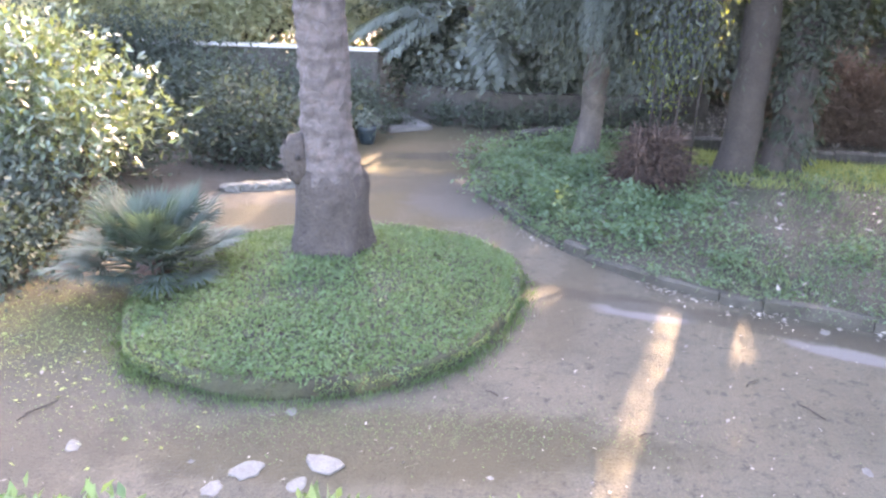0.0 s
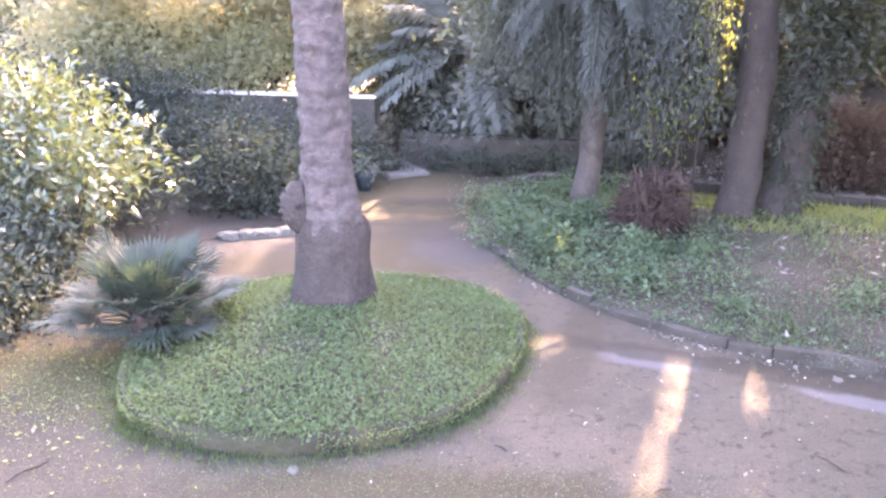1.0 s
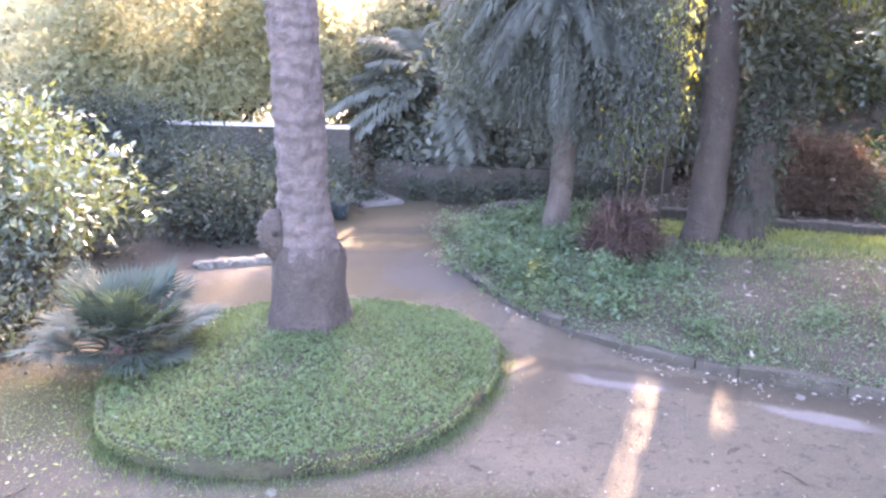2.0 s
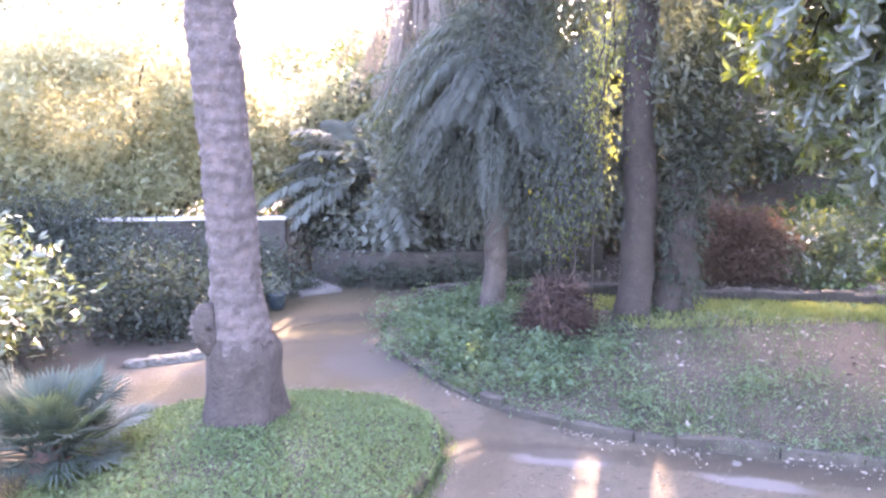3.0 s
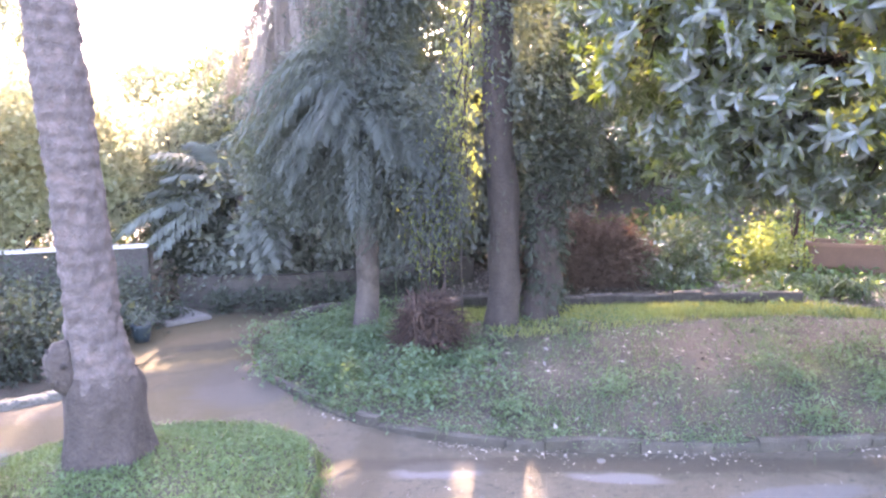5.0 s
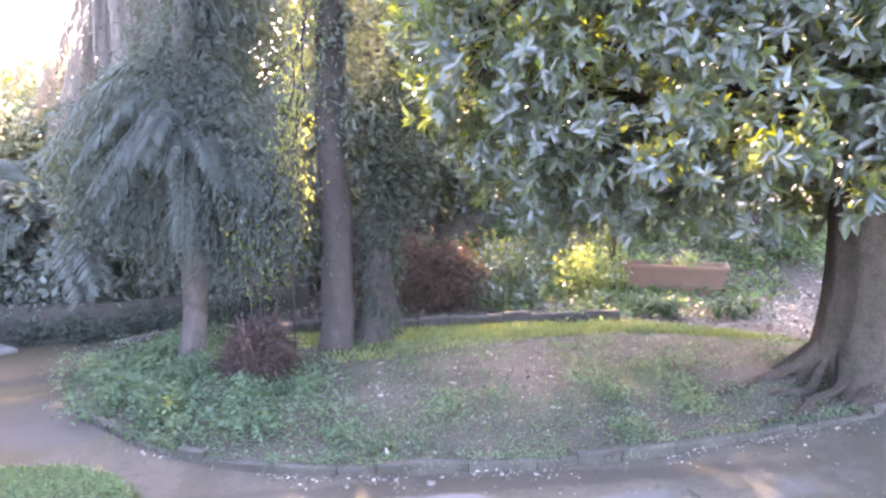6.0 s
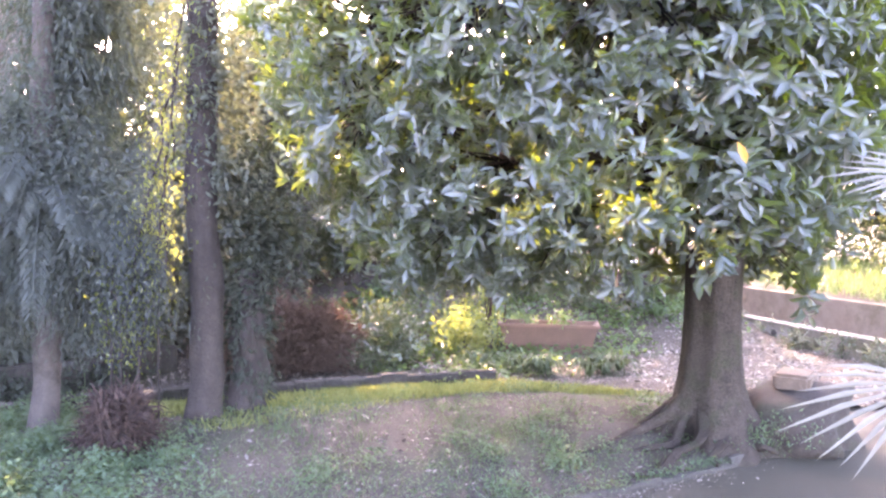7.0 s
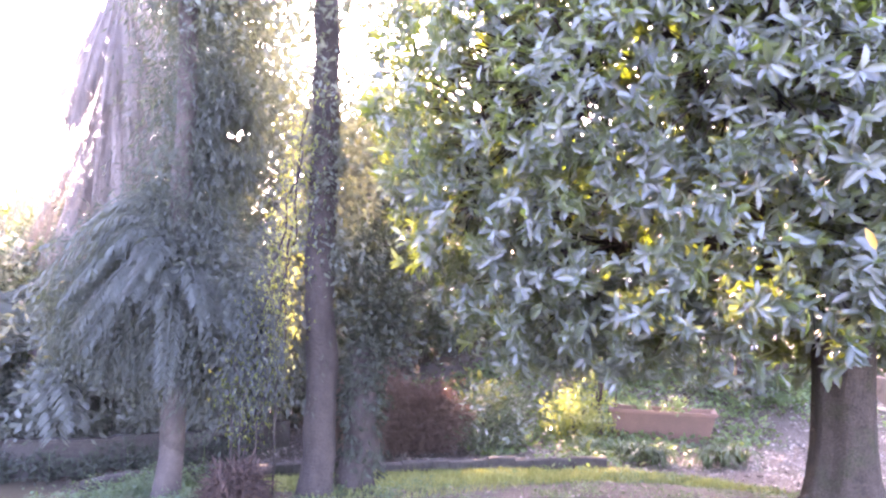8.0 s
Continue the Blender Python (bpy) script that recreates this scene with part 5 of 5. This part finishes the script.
# ---- the old stump beside the magnolia ----
def old_stump():
    base = thing("tree_stump", (7.28, 3.9, 0.0), "weathered brown stump with a pale sawn block on top", "tree stump")
    s = Soup()
    tube(s, [(0, 0, -0.1), (0, 0, 0.1), (-0.02, 0, 0.3), (-0.04, 0.02, 0.46), (-0.05, 0.02, 0.5)], [0.58, 0.54, 0.50, 0.46, 0.30], 40, 0.6)
    s.ob("body", OLD_WOOD, base)
    block("sawn_block", (0.44, 0.34, 0.17), (0.12, 0.06, 0.56), 20, WOOD, base, 0.03, "pale sawn wood block")


old_stump()

# ---- fan palm leaning in beside the drive ----
def leaning_fan_palm():
    base = thing("fan_palm", (3.95, 0.35, 0.0), "fan palm with long blades coloured as sunlit beside the drive", "fan palm")
    s = Soup()
    tube(s, [(0, 0, -0.1), (0, 0, 0.5), (-0.02, 0, 1.2)], [0.13, 0.11, 0.11], 14, 0.3)
    s.ob("trunk", FIBRE, base)
    for hub, way, face, size in (((-0.58, 0.80, 1.54), (-0.40, 0.85, -0.42), (-0.80, -0.30, 0.50), 0.62), ((-0.60, 0.80, 2.32), (-0.45, 0.85, 0.05), (-0.6, -0.2, 0.75), 0.42),
                                 ((0.6, -0.4, 1.6), (0.8, -0.5, 0.2), (0, 0, 1), 0.55), ((0.5, 0.5, 1.7), (0.7, 0.6, 0.2), (0, 0, 1), 0.55), ((-0.4, -0.6, 1.7), (-0.5, -0.7, 0.2), (0, 0, 1), 0.55)):
        f, st = Soup(), Soup()
        fan(f, st, hub, way, 0.01, size, 9, 1.15, width=0.024, droop=0.06, face=face)
        tube(st, bend((0, 0, 1.1), hub, -0.08, 5), [0.014, 0.013, 0.012, 0.010, 0.009, 0.008], 6)
        fr = f.ob("frond", SUNLIT_FAN, base)
        st.ob("stalk", FAN_LEAF, fr)


leaning_fan_palm()

# ---- clipped shrubs under the camera ----
def front_shrub(x, y, top, r):
    base = thing("front_shrub", (x, y, 0), "leafy green shrub in front of the house", "shrub", "shrubs in front of the house")
    s = Leaves()
    cloud(s, (0, 0, top - r), (r, r, r), 60, 9, 0.055, 0.028, 0.03, up=0.8)
    st = Soup()
    tube(st, [(0, 0, -0.05), (0.01, 0, top * 0.5), (0, 0.01, top - r)], [0.012, 0.010, 0.006], 6)
    st.ob("stem", DARK_BARK, base)
    tagged(s.ob("foliage", CLOVER, base), kind="stuff")


for x, y, top, r in ((-1.16, 1.72, 0.64, 0.12), (-0.93, 1.70, 0.66, 0.12), (-0.34, 1.74, 0.66, 0.09), (0.16, 1.72, 0.63, 0.08), (0.42, 1.72, 0.62, 0.06)):
    front_shrub(x, y, top, r)


# ---- litter on the drive ----
def stone(x, y, r, z=0.0, flat=0.35, m=None, name="stone", label="flat pale stone lying on the asphalt drive"):
    bm = bmesh.new()
    bmesh.ops.create_icosphere(bm, subdivisions=3, radius=1)
    for v in bm.verts:
        a = math.atan2(v.co.y, v.co.x)
        k = 1 + 0.35 * noise.noise(Vector((math.cos(a) * 1.3 + x * 3, math.sin(a) * 1.3 + y * 3, 0))) + 0.14 * noise.noise(Vector((math.cos(a) * 4, math.sin(a) * 4 + x * 5, 1)))
        lump = 1 + 0.3 * noise.noise(v.co * 3 + Vector((x, y, 0)))
        v.co = Vector((v.co.x * r * k, v.co.y * r * 0.72 * k, max(-0.5, min(0.42, v.co.z * 0.7)) * r * flat * lump))
    for f in bm.faces:
        f.smooth = True
    me = bpy.data.meshes.new(name)
    bm.to_mesh(me)
    bm.free()
    me.materials.append(m or STONE)
    ob = new(name, me)
    ob.matrix_basis = pose(x, y, z + r * flat * 0.45, 0, 0, rnd.uniform(0, 180))
    return tagged(ob, label, "stone", "stones on the drive")


for x, y, r in ((-1.62, 2.86, 0.045), (-0.84, 2.74, 0.075), (-0.53, 2.80, 0.085), (-0.75, 3.18, 0.035), (-0.62, 2.66, 0.05), (-0.95, 2.62, 0.05), (1.8, 2.9, 0.03), (2.2, 4.22, 0.04), (2.43, 4.5, 0.05), (0.1, 2.7, 0.02), (1.2, 2.62, 0.02)):
    stone(x, y, r, 0.0, 0.12)
stone(-1.07, 3.66, 0.05, 0.12, 0.7, DARK_BARK, "stone", "small brown stone lying in the clover")


def drive_spot():
    return rnd.uniform(-3.5, 6), rnd.uniform(1.2, 4.4)


def on_drive():
    for _ in range(30):
        x, y = drive_spot()
        if not inside(x, y, COARSE_BED) and not inside(x, y, COARSE_ISLAND):
            return x, y
    return None, None


scatter("leaf_litter", LITTER, 260, on_drive, 0.03, 0.018, lambda x, y: 0.004, "small dead leaves scattered on the drive", 0.1, lift=0.1)
scatter("leaf_litter", GRASS, 260, lambda: (rnd.gauss(-2.0, 0.6), rnd.gauss(3.6, 0.5)), 0.03, 0.022, lambda x, y: 0.004, "small yellow fallen leaves on the drive", 0.1, lift=0.1)


# ---- path end, pot, slab ----
def glazed_pot():
    base = thing("flower_pot", (-1.0, 8.45, 0.0), "blue glazed flower pot beside the path", "flower pot")
    s = Soup()
    tube(s, [(0, 0, -0.01), (0, 0, 0.06), (0, 0, 0.15), (0, 0, 0.18), (0, 0, 0.19)], [0.07, 0.09, 0.105, 0.115, 0.10], 20)
    s.ob("body", BLUE, base)
    s = Leaves()
    cloud(s, (0, 0, 0.25), (0.12, 0.12, 0.10), 20, 10, 0.07, 0.03, 0.05)
    tagged(s.ob("foliage", IVY, base), kind="stuff")


glazed_pot()
slab = thing("stone_edging", (-1.62, 6.55, 0), "rough pale sunlit stone edging beside the path", "edging", "", "structure")
for k in range(6):
    bm = bmesh.new()
    bmesh.ops.create_icosphere(bm, subdivisions=3, radius=1)
    for v in bm.verts:
        c = v.co
        j = 1 + 0.35 * noise.noise(c * 1.7 + Vector((k * 3.1, 0, 0))) + 0.10 * noise.noise(c * 6 + Vector((0, k, 0)))
        v.co = Vector((c.x * 0.11 * j, c.y * 0.07 * j, max(-0.03, min(0.05, c.z * 0.065 * j))))
    e = part("edging_stone", bm, EDGING, slab)
    e.matrix_basis = pose(-0.36 + k * 0.125 + rnd.gauss(0, 0.012), 0.045 * k + rnd.gauss(0, 0.015), 0.012, 0, 0, 20 + rnd.gauss(0, 14))
sl = thing("path_slab", (-0.75, 9.5, 0), "pale stone slab at the end of the path", "slab", "", "structure")
block("slab", (0.55, 0.9, 0.06), (0, 0, 0.02), 28, STONE, sl, 0.015)

# ---- brick garden seat under the magnolia ----
bs = thing("garden_bench", (10.68, 8.76, 0.66), "dark brick garden bench with a pale stone seat", "bench")
block("seat", (1.05, 0.42, 0.09), (0, 0, 0.70), -40, COPING, bs, 0.015, "pale stone seat")
block("brick_base", (0.8, 0.34, 0.72), (0.08, -0.07, 0.29), -40, OLD_WOOD, bs, 0.015, "dark brick base")

# ---- terrace ----
tg = mesh_ob("terrace_ground", [(10.65, -6, 0.66), (16.95, 15, 0.66), (40, 15, 2.5), (40, -6, 2.5)], [(0, 3, 2, 1)], SOIL)
tagged(tg, "grassy terrace above a masonry wall", "ground", "", "structure")
scatter("grass", WEED, 9000, lambda: (lambda y: (14.3 + 0.3 * (y - 6) + 5 * rnd.random(), y))(rnd.uniform(1, 12)), 0.18, 0.03, lambda x, y: 0.66 + max(0, x - 14) * 0.07, "sunlit grass on the terrace", blade=True)
for k in range(7):
    weed_plant(11.55 + 0.3 * k * 0.9 + rnd.gauss(0, 0.05), 5.0 + k * 0.75, 0.03, 26, 0.09, rnd.uniform(0.25, 0.45), "dark leafy plant at the foot of the terrace wall", IVY)


# ---- dense hedge closing the garden ----
for k in range(13):
    x = -9 + k * 2.1
    shrub("hedge_bush", (x, 17.5 + 0.4 * math.sin(k * 1.7)), [((0, 0, 1.5 + 0.3 * math.sin(k * 2.3)), (1.6, 0.9, 1.8 + 0.3 * math.sin(k)), 260, 40, 0.17, 0.10)], IVY if k > 3 else LAUREL,
          "dense dark hedge bush closing the garden", "hedge", stems=2, spread=0.25, shell=0.2)
for k in range(7):
    shrub("hedge_bush", (20.5 + 0.3 * math.sin(k * 1.7), -4 + k * 2.6), [((0, 0, 2.0), (1.0, 1.7, 2.2), 200, 40, 0.18, 0.10)], LAUREL, "dense green hedge bush beyond the terrace", "hedge", stems=2, z=1.0, spread=0.25, shell=0.2)
# hedge out of view on the left, added only to shut off the sky
for k in range(6):
    shrub("hedge_bush", (-11.5, -2 + k * 2.6), [((0, 0, 1.5), (1.0, 1.7, 1.8), 160, 34, 0.18, 0.10)], IVY, "unseen dark hedge bush added to close the left side", "hedge", stems=2, spread=0.25, shell=0.2)


# ---- shrubs on the slope and weeds before the stump ----
for x, y, h, m in ((9.3, 10.2, 0.5, IVY), (10.2, 10.0, 0.6, LAUREL), (8.4, 10.6, 0.55, IVY), (11.2, 10.4, 0.7, LAUREL), (7.4, 10.4, 0.6, SHADE_LEAF), (6.4, 10.0, 0.6, IVY), (9.9, 9.2, 0.35, LAUREL), (10.3, 8.5, 0.5, IVY), (10.6, 8.2, 0.45, CLOVER), (12.0, 9.6, 0.5, IVY)):
    weed_plant(x, y, back_height(x, y), 46, 0.10, h, "leafy green plant on the slope behind the planter", m)
for x, y in ((6.75, 3.72), (6.90, 3.58), (6.55, 3.82), (7.0, 3.70)):
    weed_plant(x, y, 0.06, 36, 0.04, 0.20, "low green weed before the stump", WEED)

for k in range(9):
    weed_plant(-0.3 + k * 0.38, 10.15 + 0.12 * math.sin(k), 0.0, 50, 0.09, 0.55 + 0.15 * math.sin(k * 2.1), "dark leafy plant behind the low wall", SHADE_LEAF)
for x, y, h in ((-0.75, 9.3, 0.22), (0.3, 9.42, 0.3), (0.75, 9.35, 0.22), (1.1, 9.4, 0.3), (1.5, 9.3, 0.34), (1.95, 9.4, 0.36), (2.4, 9.5, 0.34), (-0.2, 9.55, 0.2)):
    weed_plant(x, y, 0.0, 44, 0.07, h, "low dark plant at the foot of the low wall", DEEP_LEAF)


# ---- twigs and fallen fronds ----
def twig(x, y, z, length, turn, label="dry brown twig lying on the ground"):
    s = Soup()
    pts = [(-length / 2, 0, 0.008), (-length * 0.15, length * 0.05, 0.016), (length * 0.2, -length * 0.03, 0.012), (length / 2, length * 0.02, 0.006)]
    tube(s, pts, [0.003, 0.005, 0.004, 0.002], 5)
    ob = tagged(s.ob("twig", OLD_WOOD), label, "twig", "twigs on the ground")
    ob.matrix_basis = pose(x, y, z, 0, 0, turn)


for x, y, ln, a in ((1.55, 3.6, 0.12, 40), (1.75, 3.35, 0.15, 120), (0.9, 3.1, 0.1, 20), (-1.9, 3.1, 0.2, 60), (2.6, 3.5, 0.14, 170), (-1.15, 3.22, 0.09, 10), (3.6, 3.3, 0.2, 80), (0.2, 3.4, 0.08, 140)):
    twig(x, y, 0.0, ln, a)


def fallen_stick(x, y, length, turn):
    """A pale dry stick with a few short side shoots."""
    s = Soup()
    tube(s, [(-length / 2, 0, 0.02), (-length * 0.1, 0.02, 0.035), (length * 0.25, -0.01, 0.03), (length / 2, 0.02, 0.02)], [0.008, 0.012, 0.010, 0.005], 6, 0.3)
    for u in (-0.2, 0.15, 0.3):
        tube(s, [(length * u, 0, 0.03), (length * (u + 0.06), 0.06, 0.04), (length * (u + 0.1), 0.1, 0.03)], [0.005, 0.004, 0.002], 5)
    ob = tagged(s.ob("stick", WOOD), "pale dry stick lying beside the fan palm", "stick")
    ob.matrix_basis = pose(x, y, 0.0, 0, 0, turn)


fallen_stick(-2.62, 4.62, 0.6, 24)
fallen_stick(-2.45, 5.55, 0.7, -38)

# crumbs of bark and dry leaves along the kerb of the bed
scatter("leaf_litter", LITTER, 700, lambda: (lambda q: (q[0] + rnd.gauss(0, 0.05), q[1] - abs(rnd.gauss(0.10, 0.10))) if q[0] is not None else q)(kerb_line()), 0.022, 0.013, lambda x, y: 0.004, "brown crumbs of dry leaves along the kerb", 0.15, lift=0.2)
